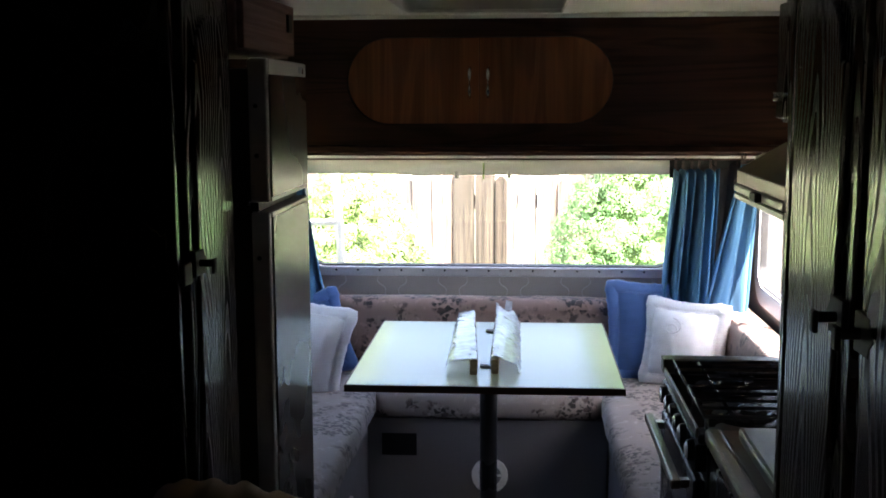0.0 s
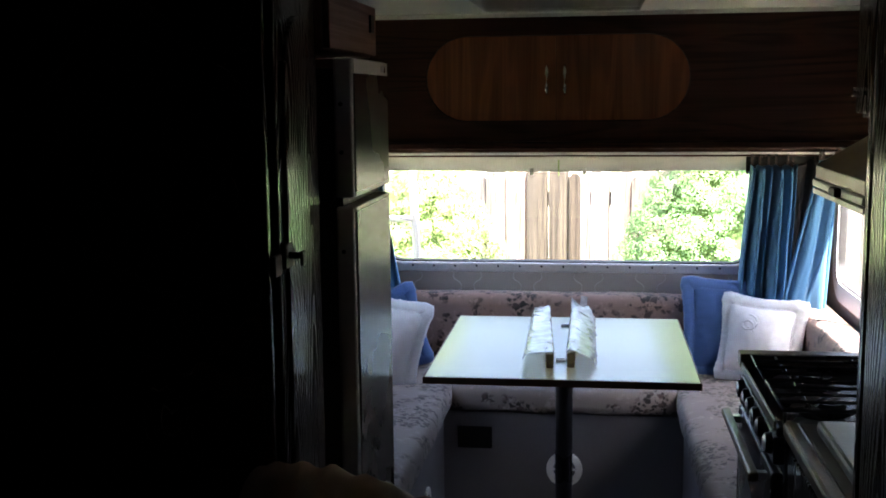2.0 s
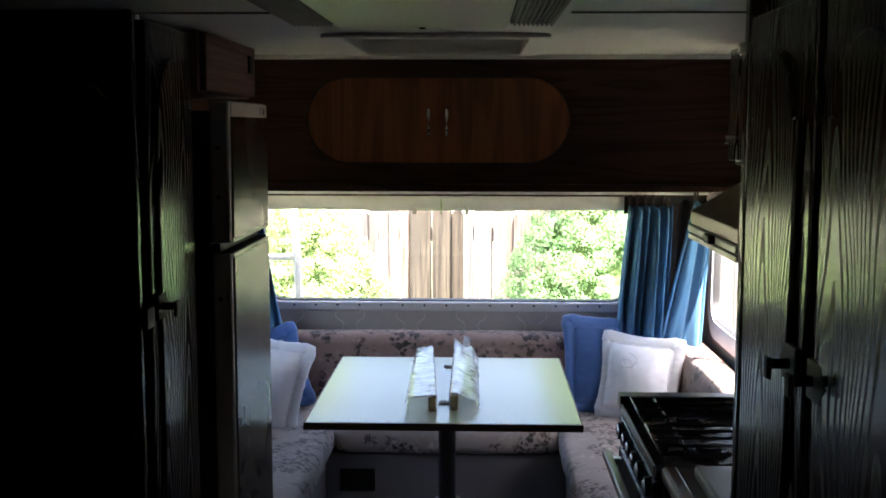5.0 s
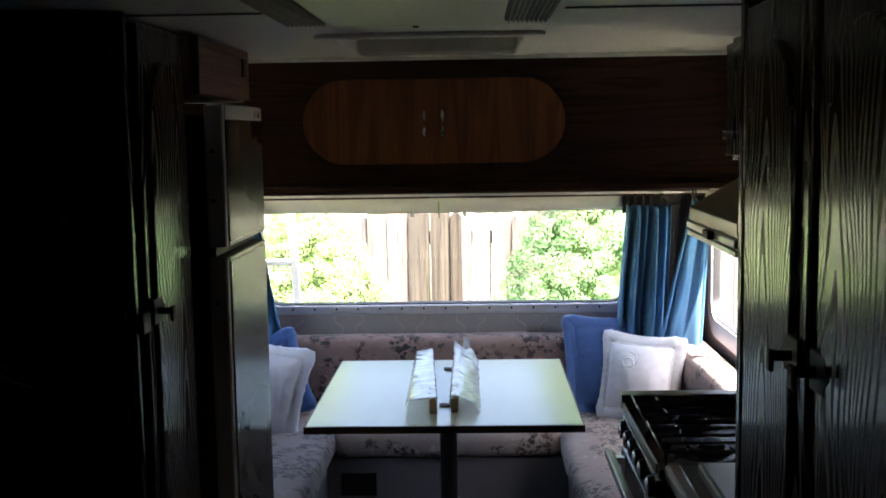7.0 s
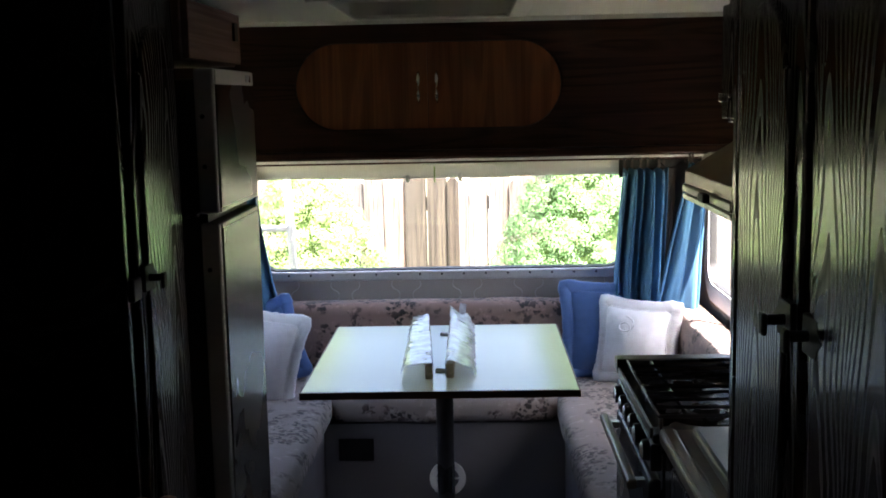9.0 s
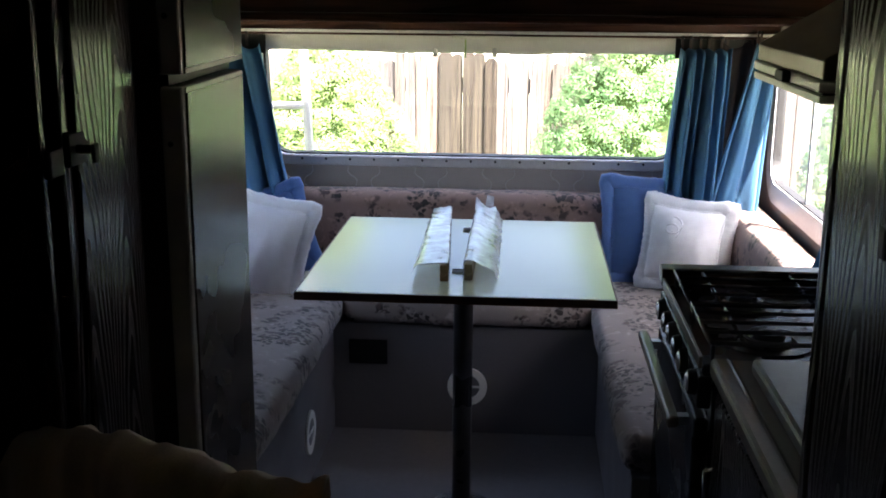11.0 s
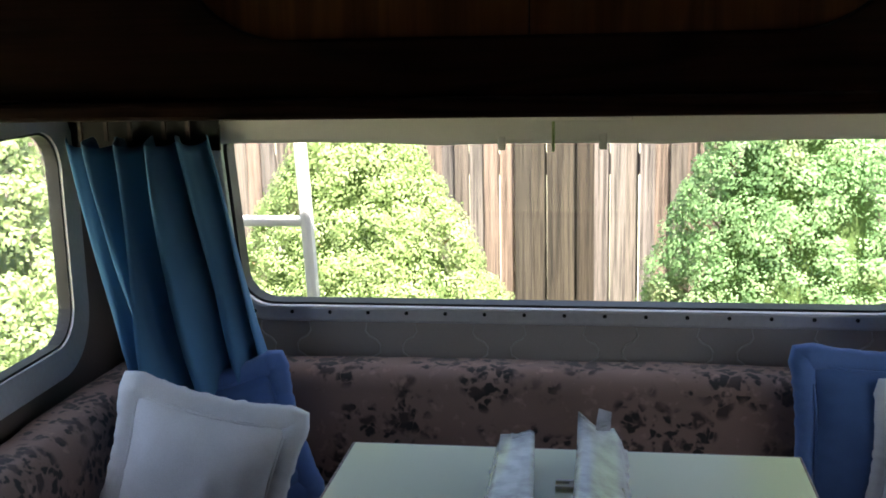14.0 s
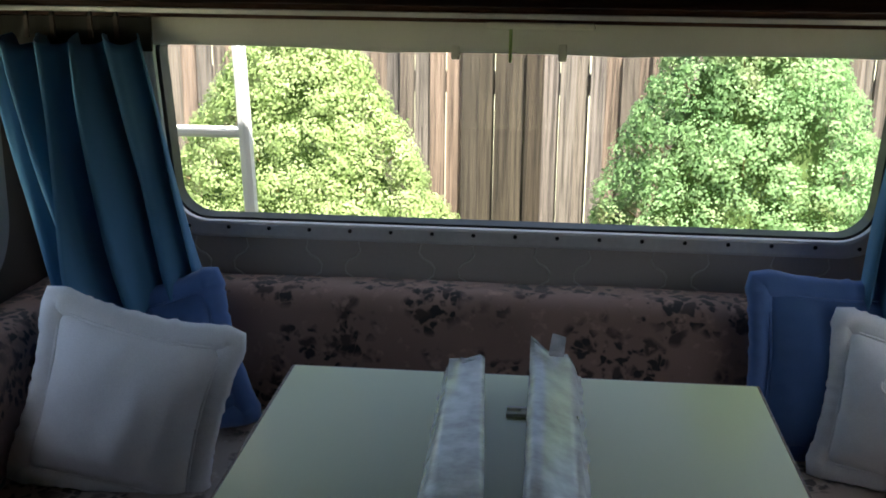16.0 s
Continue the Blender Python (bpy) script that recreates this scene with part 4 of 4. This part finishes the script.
# ---- pillows ----
def pillow(name, size, thick, mat, border_mat, label, m, seed, border=0.044):
    """A stuffed square pillow with puckered border and pointed corners."""
    n = 34
    rnd = random.Random(seed)
    bm = bmesh.new()
    sides = []
    for s in (1, -1):
        grid = []
        for j in range(n + 1):
            row = []
            for i in range(n + 1):
                u, v = 2 * i / n - 1, 2 * j / n - 1
                f = ((1 - abs(u) ** 2.4) * (1 - abs(v) ** 2.4)) ** 0.62
                pin = 1 - 0.1 * (1 - abs(u) ** 2) * abs(v) ** 3
                pin2 = 1 - 0.1 * (1 - abs(v) ** 2) * abs(u) ** 3
                x, z = u * size / 2 * pin2, v * size / 2 * pin
                edge = max(abs(u), abs(v)) ** 3
                wr = 0.012 * noise.noise(Vector((x * 8 + seed, z * 8, s))) + 0.007 * noise.noise(Vector((x * 24, z * 9 + seed, s))) + 0.016 * edge * noise.noise(Vector((x * 45 + seed, z * 45, s)))
                y = s * (thick / 2 * f + wr * f)
                row.append(bm.verts.new((x, y, z)))
            grid.append(row)
        sides.append(grid)
    for g in sides:
        for j in range(n):
            for i in range(n):
                bm.faces.new((g[j][i], g[j][i + 1], g[j + 1][i + 1], g[j + 1][i]))
    bmesh.ops.remove_doubles(bm, verts=bm.verts[:], dist=0.0012)
    p = thing(name, label, "pillow", group="pillows")
    p.matrix_basis = m
    part("cover", bm, mat, p, smooth=True)
    # border: a puckered roll round the edge
    bm = bmesh.new()
    path = []
    cnt = 160
    for k in range(cnt):
        q = 4 * k / cnt
        e, f = int(q), 2 * (q - int(q)) - 1
        u, v = ((f, -1), (1, f), (-f, 1), (-1, -f))[e]
        pin = 1 - 0.1 * (1 - abs(u) ** 2) * abs(v) ** 3
        pin2 = 1 - 0.1 * (1 - abs(v) ** 2) * abs(u) ** 3
        path.append(Vector((u * size / 2 * pin2, 0, v * size / 2 * pin)) * 1.03)
    rings = []
    for k, c in enumerate(path):
        d = (path[(k + 1) % cnt] - path[k - 1]).normalized()
        out = Vector((d.z, 0, -d.x))
        rr = border * 0.5 * (1 + 0.12 * noise.noise(Vector((k * 0.55, seed, 0))) + 0.05 * rnd.uniform(-1, 1))
        rings.append([bm.verts.new(c + out * (rr * 1.25 * math.cos(a)) + Vector((0, rr * 0.95 * math.sin(a), 0))) for a in (2 * math.pi * t / 8 for t in range(8))])
    for k in range(cnt):
        a, b = rings[k], rings[(k + 1) % cnt]
        for t in range(8):
            bm.faces.new((a[t], a[(t + 1) % 8], b[(t + 1) % 8], b[t]))
    part("border", bm, border_mat, p, "puckered border", smooth=True)
    # raised cord added in place of a groove, to draw the seam's shadow line
    cord = []
    for k in range(cnt + 1):
        q = 4 * (k % cnt) / cnt
        e, f = int(q), 2 * (q - int(q)) - 1
        u, v = ((f, -1), (1, f), (-f, 1), (-1, -f))[e]
        u, v = u * 0.94, v * 0.94
        pin = 1 - 0.1 * (1 - abs(u) ** 2) * abs(v) ** 3
        pin2 = 1 - 0.1 * (1 - abs(v) ** 2) * abs(u) ** 3
        f2 = ((1 - abs(u) ** 2.4) * (1 - abs(v) ** 2.4)) ** 0.62
        cord.append((u * size / 2 * pin2, -thick / 2 * f2 - 0.001, v * size / 2 * pin))
    part("seam", tube(cord, 0.003, 6), border_mat, p, "raised cord added for the seam's shadow line", smooth=True)
    return p

def stood(x, y, z, yaw, tilt, size, roll=0):
    """A pillow on its lower edge at x, y, z, turned by yaw and leaning back by tilt."""
    return pose(x, y, z, 0, 0, yaw) @ pose(0, 0, 0, -tilt, 0, 0) @ pose(0, 0, 0, 0, roll, 0) @ Matrix.Translation((0, 0, size / 2))

pillow("blue_pillow", 0.34, 0.14, M_BLUE, M_BLUEFR, "blue cotton pillow with a puckered border against the back cushion", stood(1.095, 4.22, 0.50, 0, 6, 0.34), 1)
pw = pillow("white_pillow", 0.28, 0.17, M_PILLOW, M_PILLOW, "white cotton pillow with a puckered border on the sunlit bench", stood(1.165, 4.07, 0.515, -30, 10, 0.28, 1), 2)
pillow("blue_pillow", 0.28, 0.13, M_BLUE, M_BLUEFR, "blue cotton pillow with a puckered border in the shaded corner", stood(-0.228, 4.19, 0.5, 6, 8, 0.28, -15), 3)
pillow("white_pillow", 0.318, 0.18, M_PILLOW, M_PILLOW, "white cotton pillow with a puckered border on the shaded bench", stood(-0.283, 3.93, 0.497, 8, 9, 0.318, 14), 4)

bm = tube([(-0.02 + 0.035 * math.sin(k * 0.42) * (1 - k / 40), -0.087 + 0.0003 * k, 0.075 - 0.0016 * k + 0.022 * math.cos(k * 0.42)) for k in range(34)], 0.003, 6)
part("stitching", bm, M_PILLOW, pw, "raised stitched scroll", smooth=True)

# ---- wrapped strips on the table ----
def wrapped(name, x, y0, length, rz, peaked, seed, label):
    """A long thin pine strip on edge, in a loose sleeve of clear film that is folded over to one side."""
    rnd = random.Random(seed)
    t = thing(name, label, "wrapped strip", (x, y0, 0.7705), rz=rz)
    part("strip", box(-0.0105, 0.0, 0.0, 0.0105, length - 0.03, 0.042), M_BEIGE, t, "pale pine strip on edge", bevel=0.002)
    bm = bmesh.new()
    rows, n = [], 56
    for k in range(n + 1):
        v = k / n
        y = 0.002 + (length - 0.002) * v
        wide = (0.088 if peaked else 0.094) * (1 - (0.05 if peaked else 0.3) * v)
        crease = 0.003 * noise.noise(Vector((seed, v * 6, 0))) + 0.0004 * rnd.uniform(-1, 1)
        edge = 0.006 * noise.noise(Vector((seed + 5, v * 18, 1)))
        end = max(0.0, (v - 0.9) / 0.1)
        if peaked:
            prof = [(-0.0135 + edge * 0.3, 0.003), (-0.0135, 0.044 + 0.03 * end), (-0.004, 0.052 + crease + 0.012 * end), (0.012, 0.049 + crease), (0.03, 0.04 - crease), (0.048, 0.032 + crease + 0.012 * end), (wide - 0.024, 0.026), (wide - 0.018, 0.006), (wide - 0.012 + edge, 0.004)]
        else:
            prof = [(0.0135, 0.004), (0.0135, 0.044 + 0.006 * end), (0.006, 0.0475 + crease + 0.008 * end), (-0.02, 0.046 - crease), (-0.045, 0.044 + crease), (0.014 - wide * 0.86, 0.042), (0.014 - wide * 0.93, 0.034 + crease), (0.014 - wide, 0.024 + edge), (0.012 - wide + edge, 0.018)]
        rows.append([bm.verts.new((px, y + 0.004 * rnd.uniform(-1, 1) * (k in (0, n)), max(0.001, pz))) for px, pz in prof])
    for a, b in zip(rows, rows[1:]):
        for i in range(8):
            bm.faces.new((a[i], a[i + 1], b[i + 1], b[i]))
    o = part("film", bm, M_FILM, t, "crumpled milky wrapping film", smooth=True)
    so = o.modifiers.new("thickness", "SOLIDIFY")
    so.thickness = 0.0006
    bm = bmesh.new()
    for j in range(6):
        f = j / 5
        y, z = length - 0.02 + 0.012 * f, (0.046 + 0.036 * f if peaked else 0.045 + 0.006 * f)
        c = 0.03 + 0.006 * f if peaked else -0.012
        bm.verts.new((c - 0.014, y + 0.004 * math.sin(3 * f), z))
        bm.verts.new((c + 0.012 - 0.004 * f, y - 0.006 * f, z + 0.004 * math.sin(5 * f)))
    bm.verts.ensure_lookup_table()
    for j in range(5):
        bm.faces.new([bm.verts[q] for q in (2 * j, 2 * j + 1, 2 * j + 3, 2 * j + 2)])
    o = part("end_flap", bm, M_FILM, t, "upturned end of the film")
    so = o.modifiers.new("thickness", "SOLIDIFY")
    so.thickness = 0.0006
    if peaked:
        for y in (0.07, 0.565):
            cm = box(-0.046, y, 0.0, -0.015, y + 0.008, 0.005)
            box(-0.024, y + 0.0082, 0.0, -0.016, y + 0.0218, 0.004, cm)
            box(-0.046, y + 0.022, 0.0, -0.015, y + 0.03, 0.005, cm)
            part("clip", cm, M_CLIP, t, "small beige two-pronged clip")
    return t

wrapped("wrapped_strip", 0.437, 3.146, 0.70, 3.2, False, 1, "long pine strip in clear film lying on the table")
wrapped("wrapped_strip", 0.498, 3.16, 0.73, 0.0, True, 2, "pine strip in clear film with a raised end")

# ---- chair with a throw ----
ch = thing("draped_chair", "chair draped with a beige throw beside the wardrobe", "chair", (0.17, 1.62, 0))
for x in (-0.17, 0.17):
    for y in (-0.17, 0.15):
        part("leg", rod((x, y, 0.0), (x, y, 0.42), 0.016, 12), M_OAK, ch)
part("seat", cushion_box(-0.2, -0.2, 0.421, 0.2, 0.2, 0.48, 0.02, 0.008), M_THROW, ch, smooth=True)
part("back_frame", box(-0.18, 0.145, 0.481, 0.18, 0.175, 0.85), M_OAK, ch, bevel=0.006)
bm = bmesh.new()
rows = []
for i in range(49):
    u = i / 48
    x = -0.215 + 0.43 * u
    top = 0.925 + 0.018 * math.sin(5 * u + 0.6) - 0.035 * max(0, u - 0.42) / 0.58 + 0.02 * noise.noise(Vector((x * 16, 0, 3))) + 0.005 * math.sin(52 * u)
    if u < 0.08:
        top -= (0.08 - u) * 0.6
    row = []
    for k in range(23):
        s = k / 22
        fold = 0.011 * math.sin(52 * u + 5 * s + 3 * noise.noise(Vector((u * 4, s, 5)))) + 0.01 * noise.noise(Vector((x * 22, s * 3, 1)))
        if s < 0.42:
            p = (x, 0.125 - 0.008 - fold, 0.52 + (top - 0.04 - 0.52) * s / 0.42)
        elif s < 0.58:
            a = math.pi * (s - 0.42) / 0.16
            p = (x, 0.16 - (0.043 + fold) * math.cos(a), top - 0.04 + 0.04 * math.sin(a))
        else:
            p = (x, 0.195 + 0.008 + fold, top - 0.04 - (top - 0.04 - 0.5) * (s - 0.58) / 0.42)
        row.append(bm.verts.new(p))
    rows.append(row)
for a, b in zip(rows, rows[1:]):
    for k in range(22):
        bm.faces.new((a[k], a[k + 1], b[k + 1], b[k]))
o = part("throw", bm, M_THROW, ch, "beige fabric throw in soft folds", smooth=True)
so = o.modifiers.new("thickness", "SOLIDIFY")
so.thickness = 0.008

# ---- outside: shrubs, pipes, plants, fence ----
def shrub(name, at, rx, ry, top, mat, label, count, seed, leaf=0.013, power=0.8, leaves=100):
    """A dense conical shrub: stem, inner mass coloured as shade, and a crown of many small leaf sprays."""
    rng = np.random.default_rng(seed)
    t = thing(name, label, "shrub", (at[0], at[1], GZ - 0.02))
    H = top - GZ
    part("trunk", rod((0, 0, 0), (0, 0, H * 0.6), 0.04, 10, r2=0.015), M_BARK, t)
    def radius(h):
        return (1 - h) ** power * (0.35 + 0.65 * min(1, h / 0.12)) if h < 1 else 0.0
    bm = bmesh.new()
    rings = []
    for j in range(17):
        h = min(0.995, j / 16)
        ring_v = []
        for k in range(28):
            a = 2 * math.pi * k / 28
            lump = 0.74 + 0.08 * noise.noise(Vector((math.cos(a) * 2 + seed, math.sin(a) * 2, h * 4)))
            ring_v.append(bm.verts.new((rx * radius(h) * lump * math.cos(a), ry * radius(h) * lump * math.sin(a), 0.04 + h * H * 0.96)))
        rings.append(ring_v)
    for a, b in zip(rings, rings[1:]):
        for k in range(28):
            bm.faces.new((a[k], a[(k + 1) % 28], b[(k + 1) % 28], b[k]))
    part("inner_mass", bm, M_CORE, t, "dark-green mass painted as the shaded inside of the shrub", smooth=True)
    verts, faces, facing = [], [], []
    twigs = bmesh.new()
    for n in range(count):
        h = min(0.985, 1 - rng.random() ** 0.9 * 0.98)
        a = rng.uniform(0, 2 * math.pi)
        lump = 0.92 + 0.14 * noise.noise(Vector((math.cos(a) * 2.5 + seed, math.sin(a) * 2.5, h * 6))) + rng.uniform(-0.06, 0.03)
        c = np.array((rx * radius(h) * lump * math.cos(a), ry * radius(h) * lump * math.sin(a), 0.04 + h * H))
        out = np.array((math.cos(a), math.sin(a), 0.6))
        out /= np.linalg.norm(out)
        puff = rng.uniform(0.045, 0.08)
        if n % 12 == 0:
            rod(c * 0.9 + np.array((0, 0, c[2] * 0.08)), c + out * puff * 0.9, 0.003, 4, twigs, 0.0015)
        if rng.random() < 0.03:
            continue
        k = leaves
        d = rng.normal(0, 1, (k, 3)) + out * 1.3
        d /= np.linalg.norm(d, axis=1)[:, None]
        o0 = c + d * (puff * rng.uniform(0.75, 1.0, (k, 1)))
        up = d + rng.normal(0, 0.28, (k, 3))
        up /= np.linalg.norm(up, axis=1)[:, None]
        e = np.cross(up, rng.normal(0, 1, (k, 3)))
        e /= np.linalg.norm(e, axis=1)[:, None]
        s = np.cross(up, e)
        l = leaf * rng.uniform(0.7, 1.4, (k, 1))
        q = np.stack([o0, o0 + e * l * 0.5 + s * l * 0.36, o0 + e * l, o0 + e * l * 0.5 - s * l * 0.36], 1)
        b0 = len(verts)
        verts.extend(map(tuple, q.reshape(-1, 3)))
        soft = d + out * 0.35 + rng.normal(0, 0.22, (k, 3))
        soft /= np.linalg.norm(soft, axis=1)[:, None]
        facing.append(np.repeat(soft, 4, axis=0))
        faces.extend(tuple(range(b0 + 4 * m + 3, b0 + 4 * m - 1, -1)) for m in range(k))
    tagged(part("twigs", twigs, M_TWIG, t, "dry brown twigs"), kind="stuff")
    me = bpy.data.meshes.new("crown")
    me.from_pydata(verts, [], faces)
    me.materials.append(mat)
    me.normals_split_custom_set_from_vertices(np.concatenate(facing).tolist())
    ob = new("crown", me)
    ob.parent = t
    tagged(ob, kind="stuff")
    return t

shrub("shrub", (-0.29, 5.58), 1.3, 0.6, 1.34, M_LEAF, "bright yellow-green conical shrub in full sun by the fence", 2000, 5, 0.0105, 1.0, 110)
shrub("shrub", (1.13, 5.58), 1.0, 0.58, 1.66, M_LEAF2, "dense green conical shrub in front of the fence", 2000, 9, 0.0105, 1.0, 110)
shrub("shrub", (-1.8, 5.3), 0.95, 0.5, 2.0, M_LEAF, "pale sunlit bush beside the tall grass", 2000, 15, 0.018, 0.6)
shrub("shrub", (2.25, 5.65), 0.6, 0.45, 1.3, M_LEAF2, "green shrub seen beside the caravan", 800, 12, 0.018)

pp = thing("ladder", "white painted ladder standing outside the window", "ladder", (-0.2155, 4.70, GZ))
for off in (0.0, -0.42):
    part("stile", rod((0.0736 + off, 0, -0.02), (-0.0241 + off, 0, 2.2), 0.017, 8), M_WPAINT, pp)
for k in range(-4, 2):
    z = 1.652 + 0.31 * k
    x = -0.044 * (z - 1.652)
    part("rung", rod((x, 0, z), (x - 0.42, 0, z), 0.014, 10), M_WPAINT, pp)

rng = np.random.default_rng(4)
verts, faces = [], []
for _ in range(2600):
    x, y = rng.uniform(-3.8, -0.95), rng.uniform(3.0, 6.25)
    for _ in range(5):
        a, L, wd = rng.uniform(0, 6.28), rng.uniform(0.2, 0.6) + 0.9 * max(0.0, rng.uniform(-0.6, 1) * (y - 4.2) / 2), rng.uniform(0.006, 0.014)
        lean_x, lean_y = math.cos(a) * L * 0.45, math.sin(a) * L * 0.45
        bx, by = x + rng.normal(0, 0.04), y + rng.normal(0, 0.04)
        b0 = len(verts)
        verts += [(bx - wd, by, GZ - 0.01), (bx + wd, by, GZ - 0.01), (bx + lean_x * 0.4 + wd, by + lean_y * 0.4, GZ + L * 0.6), (bx + lean_x * 0.4 - wd, by + lean_y * 0.4, GZ + L * 0.6), (bx + lean_x, by + lean_y, GZ + L * 0.9)]
        faces += [(b0, b0 + 1, b0 + 2, b0 + 3), (b0 + 3, b0 + 2, b0 + 4)]
me = bpy.data.meshes.new("tall_grass")
me.from_pydata(verts, [], faces)
me.materials.append(M_GRASS)
tagged(new("tall_grass", me), "tall sunlit grass beside the caravan", "grass", kind="stuff")

def picket_mesh(w, h, d, seed):
    rnd = random.Random(seed)
    bm = bmesh.new()
    k = 0.018
    pts = [(-w / 2, 0), (w / 2, 0), (w / 2, h - k + rnd.uniform(-0.01, 0.01)), (w / 2 - k, h), (-w / 2 + k, h + rnd.uniform(-0.01, 0.01)), (-w / 2, h - k)]
    a = [bm.verts.new((x, 0, z)) for x, z in pts]
    b = [bm.verts.new((x, d, z)) for x, z in pts]
    bm.faces.new(a), bm.faces.new(b)
    for i in range(6):
        bm.faces.new((a[i], a[(i + 1) % 6], b[(i + 1) % 6], b[i]))
    bmesh.ops.recalc_face_normals(bm, faces=bm.faces[:])
    me = bpy.data.meshes.new("picket")
    bm.to_mesh(me)
    bm.free()
    return me

FY = 6.3
def fence_run(p, q, seed, label, dark_strips=(), widths=(0.056, 0.06, 0.066)):
    rnd = random.Random(seed)
    p, q = Vector(p), Vector(q)
    d = (q - p).normalized()
    rz = math.degrees(math.atan2(d.y, d.x))
    f = thing("fence", label, "fence", (p.x, p.y, GZ), rz=rz)
    L = (q - p).length
    for z in (0.4, 1.55):
        part("rail", box(0, 0.025, z, L, 0.06, z + 0.08), M_FENCE, f)
    x, n = 0.0, 0
    shapes = {}
    while x < L:
        w = rnd.choice(widths)
        key = (w, rnd.randrange(3))
        brown = any(a < p.x + d.x * x < b for a, b in dark_strips)
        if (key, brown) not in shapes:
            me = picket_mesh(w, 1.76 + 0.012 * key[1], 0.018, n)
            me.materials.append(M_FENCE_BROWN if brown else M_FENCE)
            shapes[(key, brown)] = me
        o = new("picket", shapes[(key, brown)])
        o.parent = f
        o.matrix_basis = pose(x + w / 2, (n % 2) * 0.014 + rnd.uniform(-0.006, 0.006), rnd.uniform(-0.04, 0.01), 0, rnd.uniform(-0.12, 0.12), rnd.uniform(-3, 3))
        x += w + (0.005 if rnd.random() < 0.03 else rnd.uniform(-0.004, 0.0005))
        n += 1
    return f

# boards from x 0.17 to 0.45 take the darker brown tone
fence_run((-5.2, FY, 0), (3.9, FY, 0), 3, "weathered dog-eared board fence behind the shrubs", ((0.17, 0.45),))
fence_run((3.9, FY, 0), (3.9, -1.0, 0), 4, "weathered board fence along the side", (), (0.12, 0.13))
